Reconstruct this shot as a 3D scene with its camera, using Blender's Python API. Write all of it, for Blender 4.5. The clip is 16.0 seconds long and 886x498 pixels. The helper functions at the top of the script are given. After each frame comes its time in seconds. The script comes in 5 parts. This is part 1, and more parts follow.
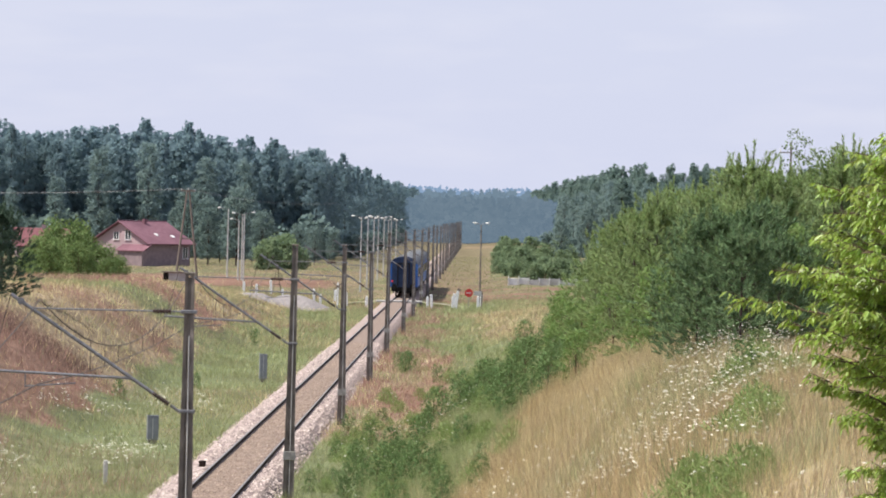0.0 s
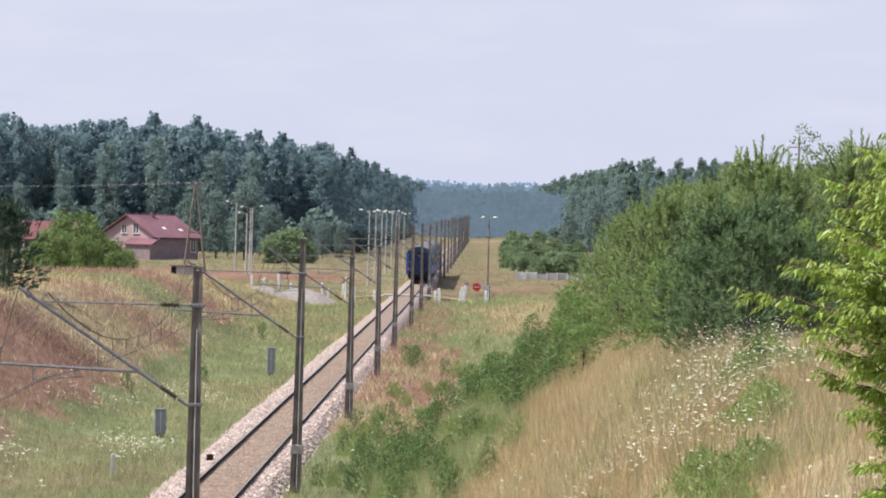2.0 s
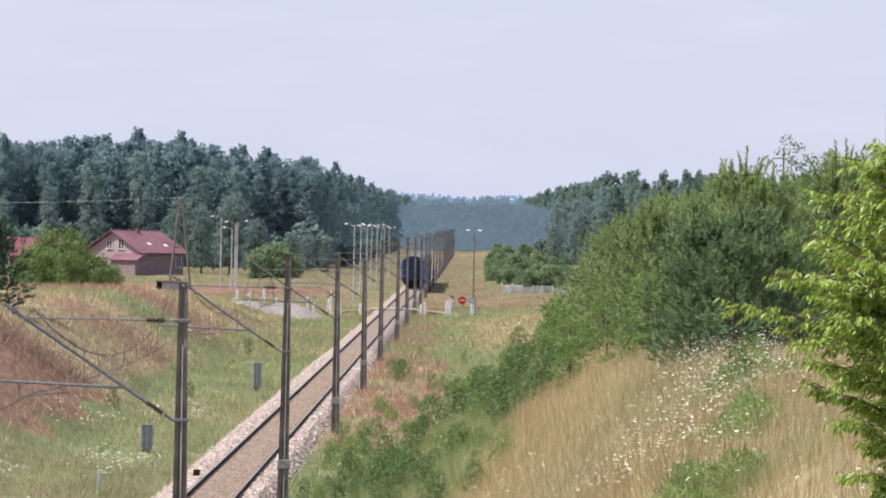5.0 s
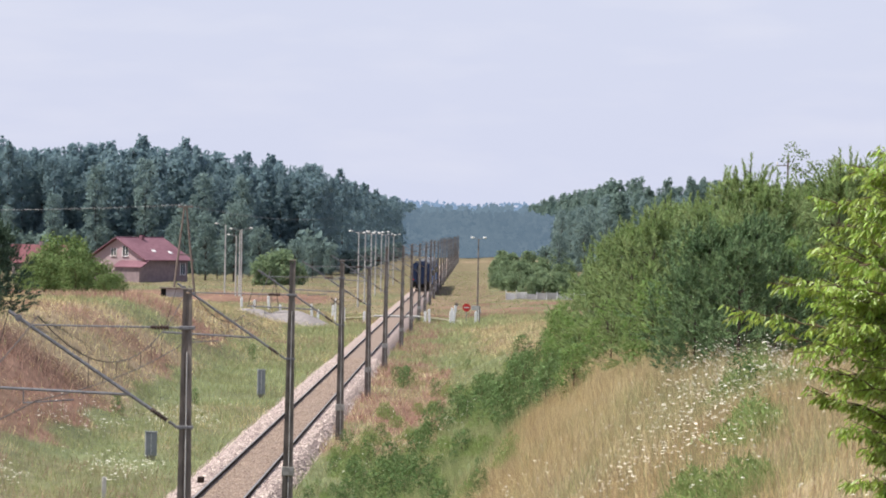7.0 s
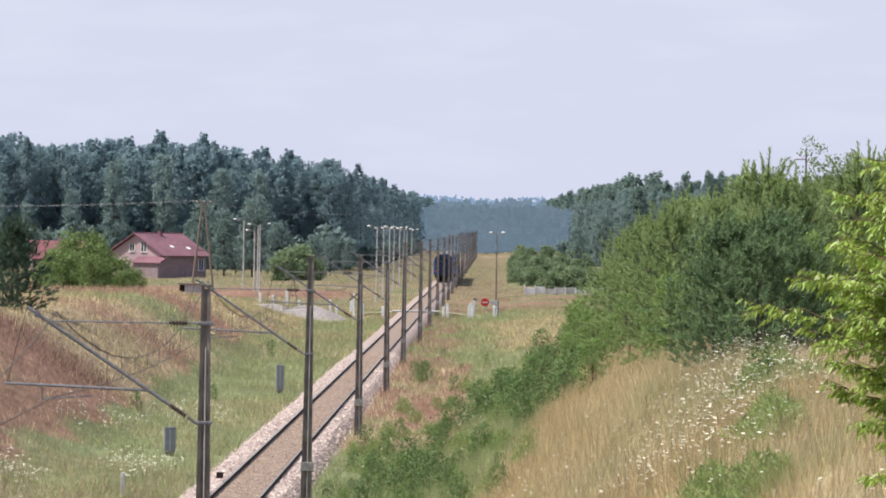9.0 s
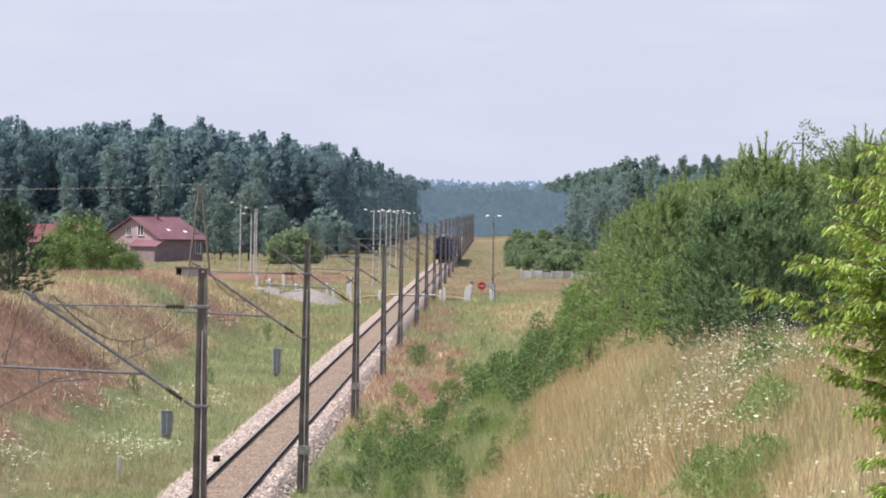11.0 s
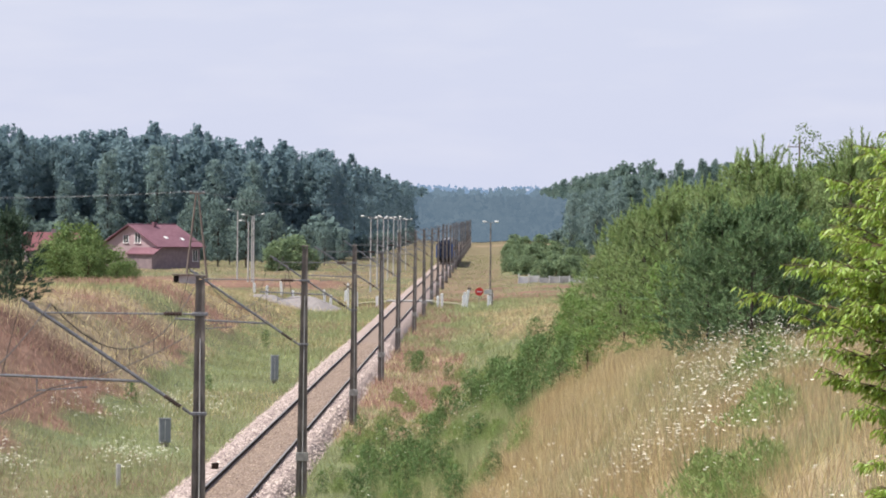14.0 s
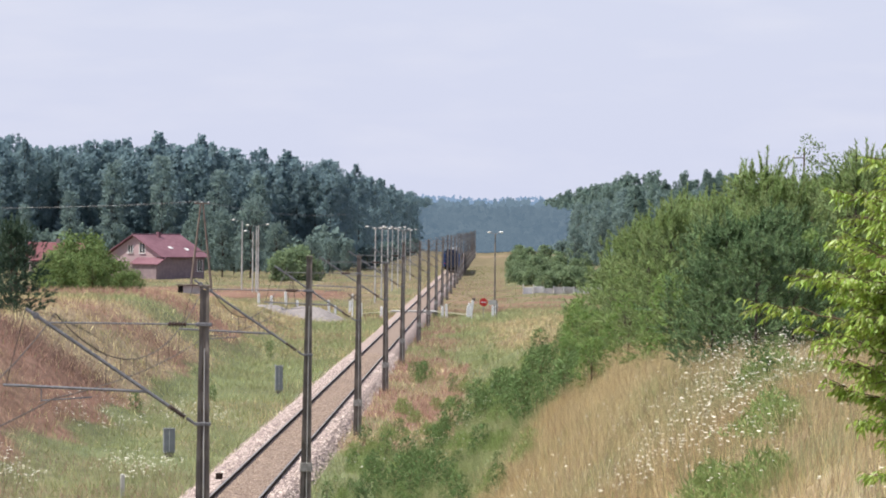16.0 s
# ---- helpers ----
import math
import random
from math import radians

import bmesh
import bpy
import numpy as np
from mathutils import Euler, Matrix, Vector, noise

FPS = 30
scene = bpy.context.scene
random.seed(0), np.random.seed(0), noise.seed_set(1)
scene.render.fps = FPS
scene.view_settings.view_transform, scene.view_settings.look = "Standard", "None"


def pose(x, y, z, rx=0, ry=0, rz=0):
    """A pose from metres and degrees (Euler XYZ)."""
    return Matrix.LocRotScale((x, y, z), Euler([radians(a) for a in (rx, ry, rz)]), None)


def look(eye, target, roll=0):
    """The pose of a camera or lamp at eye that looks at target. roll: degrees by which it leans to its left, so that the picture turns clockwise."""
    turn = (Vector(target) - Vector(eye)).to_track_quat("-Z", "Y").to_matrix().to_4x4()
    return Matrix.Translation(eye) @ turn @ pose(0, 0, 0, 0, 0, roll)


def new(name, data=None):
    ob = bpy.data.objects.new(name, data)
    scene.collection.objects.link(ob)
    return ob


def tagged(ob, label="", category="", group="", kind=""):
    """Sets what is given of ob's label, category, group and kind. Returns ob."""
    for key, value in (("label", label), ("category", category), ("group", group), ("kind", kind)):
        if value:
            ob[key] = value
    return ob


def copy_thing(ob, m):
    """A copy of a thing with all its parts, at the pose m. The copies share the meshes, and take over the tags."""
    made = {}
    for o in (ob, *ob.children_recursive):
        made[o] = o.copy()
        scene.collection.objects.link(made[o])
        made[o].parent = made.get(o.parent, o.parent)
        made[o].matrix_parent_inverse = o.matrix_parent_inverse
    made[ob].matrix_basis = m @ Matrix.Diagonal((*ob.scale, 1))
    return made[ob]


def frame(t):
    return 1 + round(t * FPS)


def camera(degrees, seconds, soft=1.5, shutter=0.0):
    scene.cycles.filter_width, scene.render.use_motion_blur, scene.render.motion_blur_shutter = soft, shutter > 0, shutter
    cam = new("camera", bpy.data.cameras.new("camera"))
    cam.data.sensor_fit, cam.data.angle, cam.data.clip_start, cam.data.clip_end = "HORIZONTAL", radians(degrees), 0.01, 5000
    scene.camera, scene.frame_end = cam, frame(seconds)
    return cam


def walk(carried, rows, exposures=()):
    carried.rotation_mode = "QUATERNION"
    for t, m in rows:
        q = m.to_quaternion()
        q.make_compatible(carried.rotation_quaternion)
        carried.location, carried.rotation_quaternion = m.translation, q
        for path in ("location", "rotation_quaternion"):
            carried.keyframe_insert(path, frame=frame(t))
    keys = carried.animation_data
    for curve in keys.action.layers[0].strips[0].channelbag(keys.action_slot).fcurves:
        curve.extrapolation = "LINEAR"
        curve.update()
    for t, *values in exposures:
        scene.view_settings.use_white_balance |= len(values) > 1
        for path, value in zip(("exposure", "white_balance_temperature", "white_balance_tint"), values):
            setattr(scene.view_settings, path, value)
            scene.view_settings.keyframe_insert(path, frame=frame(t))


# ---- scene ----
cam = camera(10.0, 16.0, soft=1.9)

# where the camera stands, and its turn: seconds, yaw to the left, pitch, clockwise roll
EYE = (7.700, 0.0, 8.163)
PATH = (
    (0.0, 0.4272, -0.3679, 1.3460),
    (0.5, 0.5345, -0.4132, 1.3150),
    (1.0, 0.5935, -0.4396, 1.2809),
    (1.5, 0.5762, -0.4522, 1.3880),
    (2.0, 0.5150, -0.4370, 1.4490),
    (2.5, 0.4604, -0.4259, 1.3873),
    (3.0, 0.3427, -0.4168, 1.2827),
    (3.5, 0.2765, -0.3927, 1.3123),
    (4.0, 0.2715, -0.3495, 1.1334),
    (6.5, 0.3742, -0.2171, 1.0195),
    (7.0, 0.4017, -0.2008, 1.0595),
    (7.5, 0.3778, -0.1867, 0.9917),
    (8.0, 0.3946, -0.1725, 1.0329),
    (8.5, 0.4734, -0.1986, 0.9621),
    (9.0, 0.6077, -0.2621, 0.8910),
    (9.5, 0.5405, -0.3268, 0.9716),
    (12.0, 0.5498, -0.4672, 0.8586),
    (12.5, 0.4846, -0.4602, 0.8271),
    (13.0, 0.5727, -0.4491, 0.8357),
    (13.5, 0.5299, -0.4228, 0.6874),
    (14.0, 0.5379, -0.3805, 0.5703),
    (14.5, 0.5508, -0.3577, 0.5795),
    (15.0, 0.5851, -0.3218, 0.5978),
    (15.5, 0.6115, -0.2904, 0.5844),
    (16.0, 0.5898, -0.2618, 0.6455),
)


def camera_rows():
    rows = []
    for t, yaw, pitch, roll in PATH:
        a, b = radians(yaw), radians(pitch)
        way = Vector((-math.sin(a) * math.cos(b), math.cos(a) * math.cos(b), math.sin(b)))
        rows.append((t, look(EYE, Vector(EYE) + 100 * way, roll)))
    return rows


walk(cam, camera_rows(), exposures=((0.0, 0.58), (16.0, 0.58)))

# ---- world and sun ----
SUN_WAY = Vector((-0.66, -0.08, 1.0)).normalized()
sun_elev = math.asin(SUN_WAY.z)
sun_rot = math.atan2(SUN_WAY.x, SUN_WAY.y)


def build_world():
    w = bpy.data.worlds.new("sky")
    scene.world = w
    w.use_nodes = True
    nt = w.node_tree
    nt.nodes.clear()
    N, L = nt.nodes.new, nt.links.new
    out = N("ShaderNodeOutputWorld")
    bg = N("ShaderNodeBackground")
    sky = N("ShaderNodeTexSky")
    sky.sky_type, sky.sun_disc = "NISHITA", False
    sky.sun_elevation, sky.sun_rotation = sun_elev, sun_rot
    sky.air_density, sky.dust_density, sky.ozone_density = 1.0, 1.5, 2.0
    bg.inputs["Strength"].default_value = 0.10
    tc = N("ShaderNodeTexCoord")
    sep = N("ShaderNodeSeparateXYZ")
    L(tc.outputs["Generated"], sep.inputs[0])
    # pale summer haze towards the horizon
    ramp = N("ShaderNodeMapRange")
    ramp.inputs["From Min"].default_value, ramp.inputs["From Max"].default_value = 0.0, 0.45
    ramp.inputs["To Min"].default_value, ramp.inputs["To Max"].default_value = 0.95, 0.60
    L(sep.outputs["Z"], ramp.inputs["Value"])
    mix = N("ShaderNodeMix")
    mix.data_type = "RGBA"
    L(ramp.outputs[0], mix.inputs["Factor"])
    L(sky.outputs[0], mix.inputs[6])
    # thin cloud veils inside the haze
    mp = N("ShaderNodeMapping")
    mp.inputs["Scale"].default_value = (14, 14, 60)
    L(tc.outputs["Generated"], mp.inputs[0])
    nz = N("ShaderNodeTexNoise")
    nz.inputs["Scale"].default_value, nz.inputs["Detail"].default_value = 2.0, 5.0
    L(mp.outputs[0], nz.inputs["Vector"])
    cr = N("ShaderNodeValToRGB")
    cr.color_ramp.elements[0].position, cr.color_ramp.elements[1].position = 0.48, 0.75
    cr.color_ramp.elements[0].color, cr.color_ramp.elements[1].color = (4.60, 4.84, 6.05, 1), (4.95, 5.12, 6.18, 1)
    L(nz.outputs["Fac"], cr.inputs[0])
    L(cr.outputs[0], mix.inputs[7])
    L(mix.outputs[2], bg.inputs["Color"])
    L(bg.outputs[0], out.inputs[0])


build_world()
sun = new("sun", bpy.data.lights.new("sun", "SUN"))
sun.data.energy, sun.data.angle, sun.data.color = 4.8, radians(0.6), (1.0, 0.95, 0.86)
sun.matrix_world = look(SUN_WAY * 50, (0, 0, 0))


# ---- materials ----
def mat(name, c1, c2, rough=0.8, scale=6.0, bump=0.0, metal=0.0, island=0.0, objrand=0.0, detail=5.0, c3=None,
        big=0.0, stretch=(1, 1, 1), trans=0.0, spec=0.15):
    """Two noise scales between c1 and c2; c3: patches at the large scale; island, objrand: random brightness spread."""
    m = bpy.data.materials.new(name)
    m.use_nodes = True
    nt = m.node_tree
    N, L = nt.nodes.new, nt.links.new
    bs = nt.nodes["Principled BSDF"]
    bs.inputs["Roughness"].default_value, bs.inputs["Metallic"].default_value = rough, metal
    bs.inputs["Specular IOR Level"].default_value = spec
    tc = N("ShaderNodeTexCoord")
    mp = N("ShaderNodeMapping")
    mp.inputs["Scale"].default_value = stretch
    L(tc.outputs["Object"], mp.inputs[0])
    nz = N("ShaderNodeTexNoise")
    nz.inputs["Scale"].default_value, nz.inputs["Detail"].default_value = scale, detail
    L(mp.outputs[0], nz.inputs["Vector"])
    cr = N("ShaderNodeValToRGB")
    cr.color_ramp.elements[0].position, cr.color_ramp.elements[1].position = 0.32, 0.68
    cr.color_ramp.elements[0].color, cr.color_ramp.elements[1].color = (*c1, 1), (*c2, 1)
    L(nz.outputs["Fac"], cr.inputs[0])
    col = cr.outputs[0]
    if c3:
        n2 = N("ShaderNodeTexNoise")
        n2.inputs["Scale"].default_value, n2.inputs["Detail"].default_value = big or scale / 8, 3.0
        L(tc.outputs["Object"], n2.inputs["Vector"])
        r2 = N("ShaderNodeMapRange")
        r2.inputs["From Min"].default_value, r2.inputs["From Max"].default_value = 0.45, 0.65
        L(n2.outputs["Fac"], r2.inputs["Value"])
        mx = N("ShaderNodeMix")
        mx.data_type = "RGBA"
        L(r2.outputs[0], mx.inputs["Factor"])
        L(col, mx.inputs[6])
        mx.inputs[7].default_value = (*c3, 1)
        col = mx.outputs[2]
    if island or objrand:
        src = N("ShaderNodeNewGeometry").outputs["Random Per Island"] if island else N("ShaderNodeObjectInfo").outputs["Random"]
        sp = island or objrand
        mr = N("ShaderNodeMapRange")
        mr.inputs["To Min"].default_value, mr.inputs["To Max"].default_value = 1 - sp, 1 + sp
        L(src, mr.inputs["Value"])
        hs = N("ShaderNodeHueSaturation")
        L(mr.outputs[0], hs.inputs["Value"])
        mh = N("ShaderNodeMapRange")
        mh.inputs["To Min"].default_value, mh.inputs["To Max"].default_value = 0.5 - sp * 0.05, 0.5 + sp * 0.05
        L(src, mh.inputs["Value"])
        L(mh.outputs[0], hs.inputs["Hue"])
        L(col, hs.inputs["Color"])
        col = hs.outputs[0]
    L(col, bs.inputs["Base Color"])
    if bump:
        bp = N("ShaderNodeBump")
        bp.inputs["Strength"].default_value, bp.inputs["Distance"].default_value = bump, 0.02
        L(nz.outputs["Fac"], bp.inputs["Height"])
        L(bp.outputs[0], bs.inputs["Normal"])
    if trans:
        tr = N("ShaderNodeBsdfTranslucent")
        L(col, tr.inputs["Color"])
        ms = N("ShaderNodeMixShader")
        ms.inputs[0].default_value = trans
        L(bs.outputs[0], ms.inputs[1])
        L(tr.outputs[0], ms.inputs[2])
        L(ms.outputs[0], nt.nodes["Material Output"].inputs[0])
    return m


M = {}
M["concrete"] = mat("weathered_concrete", (0.13, 0.112, 0.10), (0.28, 0.245, 0.22), 0.9, 9, 0.5, c3=(0.12, 0.105, 0.095), big=1.2, stretch=(1, 1, 0.25))
M["pale_concrete"] = mat("pale_concrete", (0.42, 0.41, 0.40), (0.58, 0.57, 0.55), 0.9, 5, 0.3, c3=(0.36, 0.35, 0.34))
M["band"] = mat("faded_band", (0.24, 0.23, 0.22), (0.36, 0.35, 0.33), 0.9, 8, 0.2)
M["white_paint"] = mat("white_paint", (0.68, 0.68, 0.68), (0.82, 0.82, 0.82), 0.6, 6, 0.1, c3=(0.6, 0.59, 0.57))
M["steel"] = mat("galvanised_steel", (0.15, 0.15, 0.165), (0.25, 0.25, 0.265), 0.55, 14, 0.1, metal=0.4)
M["wire"] = mat("dark_wire", (0.06, 0.05, 0.045), (0.11, 0.09, 0.08), 0.6, 20)
M["porcelain"] = mat("brown_porcelain", (0.045, 0.030, 0.028), (0.09, 0.06, 0.055), 0.3, 20)
M["white_porcelain"] = mat("white_porcelain", (0.6, 0.6, 0.6), (0.75, 0.75, 0.75), 0.25, 20)
M["rail_side"] = mat("rusty_rail", (0.030, 0.021, 0.018), (0.065, 0.045, 0.036), 0.9, 12, 0.2)
M["rail_top"] = mat("worn_rail_head", (0.16, 0.15, 0.15), (0.27, 0.26, 0.26), 0.5, 8, metal=0.5)
M["sleeper"] = mat("sleeper", (0.20, 0.16, 0.13), (0.30, 0.25, 0.21), 0.9, 8, 0.3)
M["ballast"] = mat("ballast", (0.20, 0.155, 0.142), (0.38, 0.305, 0.28), 0.95, 9, 0.8, c3=(0.27, 0.21, 0.185), big=0.4)
M["track_bed"] = mat("rusty_track_bed", (0.16, 0.12, 0.10), (0.27, 0.21, 0.175), 0.95, 7, 0.8, c3=(0.20, 0.15, 0.12), big=0.5)
M["stones"] = mat("ballast_stone", (0.21, 0.165, 0.155), (0.46, 0.375, 0.35), 0.95, 4, 0.3, island=0.55)
M["bed_stones"] = mat("rusty_stone", (0.15, 0.11, 0.09), (0.29, 0.22, 0.18), 0.95, 4, 0.3, island=0.4)
M["gravel"] = mat("pale_gravel", (0.17, 0.152, 0.148), (0.32, 0.29, 0.28), 0.95, 5, 0.9)
M["sand"] = mat("sandy_road", (0.22, 0.185, 0.135), (0.33, 0.28, 0.21), 0.95, 1.5, 0.4, c3=(0.17, 0.165, 0.10), big=0.2)
M["dark_bark"] = mat("dark_bark", (0.05, 0.042, 0.038), (0.10, 0.08, 0.07), 0.95, 5, 0.4)
M["twig"] = mat("twig", (0.08, 0.06, 0.04), (0.15, 0.11, 0.07), 0.9, 8)
# Distance haze is in these base colours: the far foliage is paled and blued.
M["pine_far"] = mat("hazed_forest_needles", (0.182, 0.266, 0.300), (0.230, 0.318, 0.335), 0.95, 0.45, island=0.10, trans=0.5, c3=(0.182, 0.266, 0.292), big=0.08, spec=0.0)
M["pine_green"] = mat("hazed_green_needles", (0.158, 0.228, 0.208), (0.205, 0.280, 0.240), 0.95, 0.45, island=0.10, trans=0.5, c3=(0.165, 0.235, 0.205), big=0.08, spec=0.0)
M["leaf_far"] = mat("hazed_forest_leaves", (0.155, 0.220, 0.215), (0.205, 0.275, 0.245), 0.85, 0.6, island=0.12, trans=0.5, spec=0.05)
M["birch_far"] = mat("hazed_pale_leaves", (0.190, 0.268, 0.270), (0.245, 0.325, 0.300), 0.85, 0.6, island=0.10, trans=0.5, spec=0.0)
M["far_bush"] = mat("hazed_bush_leaves", (0.17, 0.235, 0.135), (0.24, 0.31, 0.175), 0.9, 0.5, island=0.15, trans=0.5, spec=0.05)
M["pine_near"] = mat("young_pine_needles", (0.190, 0.262, 0.112), (0.305, 0.375, 0.175), 0.7, 1.5, island=0.35, trans=0.35, c3=(0.225, 0.305, 0.115), big=0.7)
M["pine_dark"] = mat("shaded_pine_needles", (0.04, 0.075, 0.05), (0.075, 0.115, 0.07), 0.7, 1.5, island=0.35, trans=0.15)
M["shrub"] = mat("shrub_leaves", (0.100, 0.165, 0.060), (0.175, 0.245, 0.095), 0.7, 1.2, island=0.4, trans=0.2)
M["shrub_pale"] = mat("pale_shrub_leaves", (0.170, 0.240, 0.085), (0.270, 0.335, 0.130), 0.7, 1.2, island=0.4, trans=0.3)
M["sapling"] = mat("sapling_leaves", (0.135, 0.215, 0.065), (0.215, 0.310, 0.100), 0.7, 1.2, island=0.3, trans=0.4)
M["front_pine"] = mat("dark_young_pine_needles", (0.100, 0.165, 0.080), (0.180, 0.255, 0.120), 0.7, 1.5, island=0.45, trans=0.2)
M["bush"] = mat("bush_leaves", (0.115, 0.175, 0.060), (0.190, 0.255, 0.095), 0.7, 0.8, island=0.3, trans=0.4)
M["willow"] = mat("bright_leaves", (0.225, 0.335, 0.05), (0.36, 0.46, 0.095), 0.38, 3.0, island=0.35, trans=0.45, spec=0.5)
M["dry"] = mat("dry_grass", (0.44, 0.345, 0.190), (0.69, 0.585, 0.370), 0.85, 0.5, island=0.55, trans=0.25, c3=(0.50, 0.37, 0.21), big=0.12)
M["green"] = mat("green_grass", (0.27, 0.300, 0.135), (0.41, 0.435, 0.220), 0.85, 0.5, island=0.3, trans=0.3, c3=(0.37, 0.37, 0.20), big=0.12)
M["red"] = mat("red_sorrel", (0.335, 0.190, 0.150), (0.45, 0.295, 0.235), 0.9, 0.5, island=0.25, trans=0.25, c3=(0.41, 0.275, 0.21), big=0.1)
M["weed"] = mat("weed_leaves", (0.185, 0.260, 0.085), (0.305, 0.370, 0.145), 0.7, 1.0, island=0.35, trans=0.4)
M["dark_blade"] = mat("dark_brown_blade", (0.13, 0.085, 0.075), (0.24, 0.160, 0.135), 0.9, 0.6, island=0.3, trans=0.3)
M["flower"] = mat("white_umbel", (0.68, 0.65, 0.54), (0.82, 0.80, 0.72), 0.7, 5, island=0.15, trans=0.2)
M["brick_pink"] = mat("pink_render", (0.38, 0.275, 0.295), (0.46, 0.335, 0.350), 0.9, 1.5, 0.1, c3=(0.35, 0.26, 0.275))
# darker wall tone with the shade of the house's unlit side put in
M["shaded_wall"] = mat("shaded_render", (0.21, 0.160, 0.172), (0.28, 0.215, 0.222), 0.9, 1.5, 0.1)
M["roof"] = mat("maroon_roof_sheet", (0.165, 0.080, 0.102), (0.225, 0.118, 0.142), 0.7, 2.0, 0.2, c3=(0.15, 0.075, 0.095))
M["roof_red"] = mat("red_roof_sheet", (0.150, 0.062, 0.070), (0.200, 0.088, 0.096), 0.7, 2.0, 0.2)
M["glass"] = mat("window_glass", (0.03, 0.04, 0.05), (0.06, 0.07, 0.08), 0.08, 1.0, spec=0.8)
M["coach_blue"] = mat("coach_blue", (0.03, 0.10, 0.33), (0.05, 0.15, 0.42), 0.4, 0.8, c3=(0.035, 0.11, 0.30))
M["coach_dark"] = mat("coach_dark_end", (0.022, 0.036, 0.085), (0.040, 0.062, 0.125), 0.6, 2.0)
M["coach_roof"] = mat("coach_roof", (0.09, 0.095, 0.105), (0.15, 0.155, 0.165), 0.7, 1.0)
M["black"] = mat("black_iron", (0.010, 0.010, 0.011), (0.022, 0.021, 0.021), 0.7, 5)
M["sign_red"] = mat("sign_red", (0.50, 0.03, 0.03), (0.58, 0.05, 0.05), 0.5, 3)
M["wood"] = mat("grey_wood", (0.14, 0.115, 0.10), (0.24, 0.20, 0.17), 0.9, 7, 0.4, stretch=(1, 1, 0.1))
M["cab_grey"] = mat("grey_cabinet", (0.22, 0.23, 0.26), (0.30, 0.31, 0.34), 0.6, 4)


def lamp_mat(name, col, strength):
    m = bpy.data.materials.new(name)
    m.use_nodes = True
    bs = m.node_tree.nodes["Principled BSDF"]
    bs.inputs["Base Color"].default_value = (*col, 1)
    bs.inputs["Emission Color"].default_value = (*col, 1)
    bs.inputs["Emission Strength"].default_value = strength
    return m


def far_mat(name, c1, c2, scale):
    """Glowing backdrop woods: distance haze is put in as emission over a faint base colour."""
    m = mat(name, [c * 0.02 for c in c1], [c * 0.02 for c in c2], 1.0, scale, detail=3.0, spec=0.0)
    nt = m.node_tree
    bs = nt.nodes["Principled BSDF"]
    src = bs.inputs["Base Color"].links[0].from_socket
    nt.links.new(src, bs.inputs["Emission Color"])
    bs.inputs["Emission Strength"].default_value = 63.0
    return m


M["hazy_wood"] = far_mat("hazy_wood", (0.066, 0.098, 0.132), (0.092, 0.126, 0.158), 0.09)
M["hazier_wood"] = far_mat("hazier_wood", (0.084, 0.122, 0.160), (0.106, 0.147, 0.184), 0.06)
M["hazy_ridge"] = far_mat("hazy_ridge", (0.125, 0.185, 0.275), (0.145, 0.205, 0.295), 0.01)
M["tail_lamp"] = lamp_mat("tail_lamp", (0.7, 0.04, 0.06), 0.2)


# ---- mesh helpers ----
def ob_from(name, me, material, parent=None, label=""):
    me.materials.append(material) if material and not me.materials else None
    ob = new(name, me)
    if parent:
        ob.parent = parent
    if label:
        ob["label"] = label
    return ob


def part(name, bm, material, parent, label="", smooth=False):
    """One bmesh as one mesh object under a thing or a part."""
    me = bpy.data.meshes.new(name)
    bm.to_mesh(me)
    bm.free()
    if smooth:
        me.polygons.foreach_set("use_smooth", [True] * len(me.polygons))
    return ob_from(name, me, material, parent, label)


def thing(name, label, category, at=None, group="", kind=""):
    ob = new(name)
    ob.empty_display_size = 0.2
    if at is not None:
        ob.matrix_basis = at
    return tagged(ob, label, category, group, kind)


def box(bm, x0, y0, z0, x1, y1, z1, bevel=0.0):
    r = bmesh.ops.create_cube(bm, size=1.0)
    vs = r["verts"]
    for v in vs:
        v.co = Vector(((x0 + x1) / 2 + v.co.x * (x1 - x0), (y0 + y1) / 2 + v.co.y * (y1 - y0), (z0 + z1) / 2 + v.co.z * (z1 - z0)))
    if bevel:
        es = list({e for v in vs for e in v.link_edges})
        bmesh.ops.bevel(bm, geom=es, offset=bevel, segments=1, affect="EDGES")
    return bm


def boxed(*a, bevel=0.0):
    return box(bmesh.new(), *a, bevel=bevel)


def tube(bm, a, b, r0, r1=None, n=8):
    """A round bar from a to b."""
    a, b = Vector(a), Vector(b)
    r1 = r0 if r1 is None else r1
    q = (b - a).to_track_quat("Z", "Y").to_matrix()
    rings = []
    for c, r in ((a, r0), (b, r1)):
        rings.append([bm.verts.new(c + q @ Vector((r * math.cos(2 * math.pi * i / n), r * math.sin(2 * math.pi * i / n), 0))) for i in range(n)])
    for i in range(n):
        bm.faces.new((rings[0][i], rings[0][(i + 1) % n], rings[1][(i + 1) % n], rings[1][i]))
    bm.faces.new(rings[0][::-1])
    bm.faces.new(rings[1])
    return bm


def tubed(*a, **k):
    return tube(bmesh.new(), *a, **k)


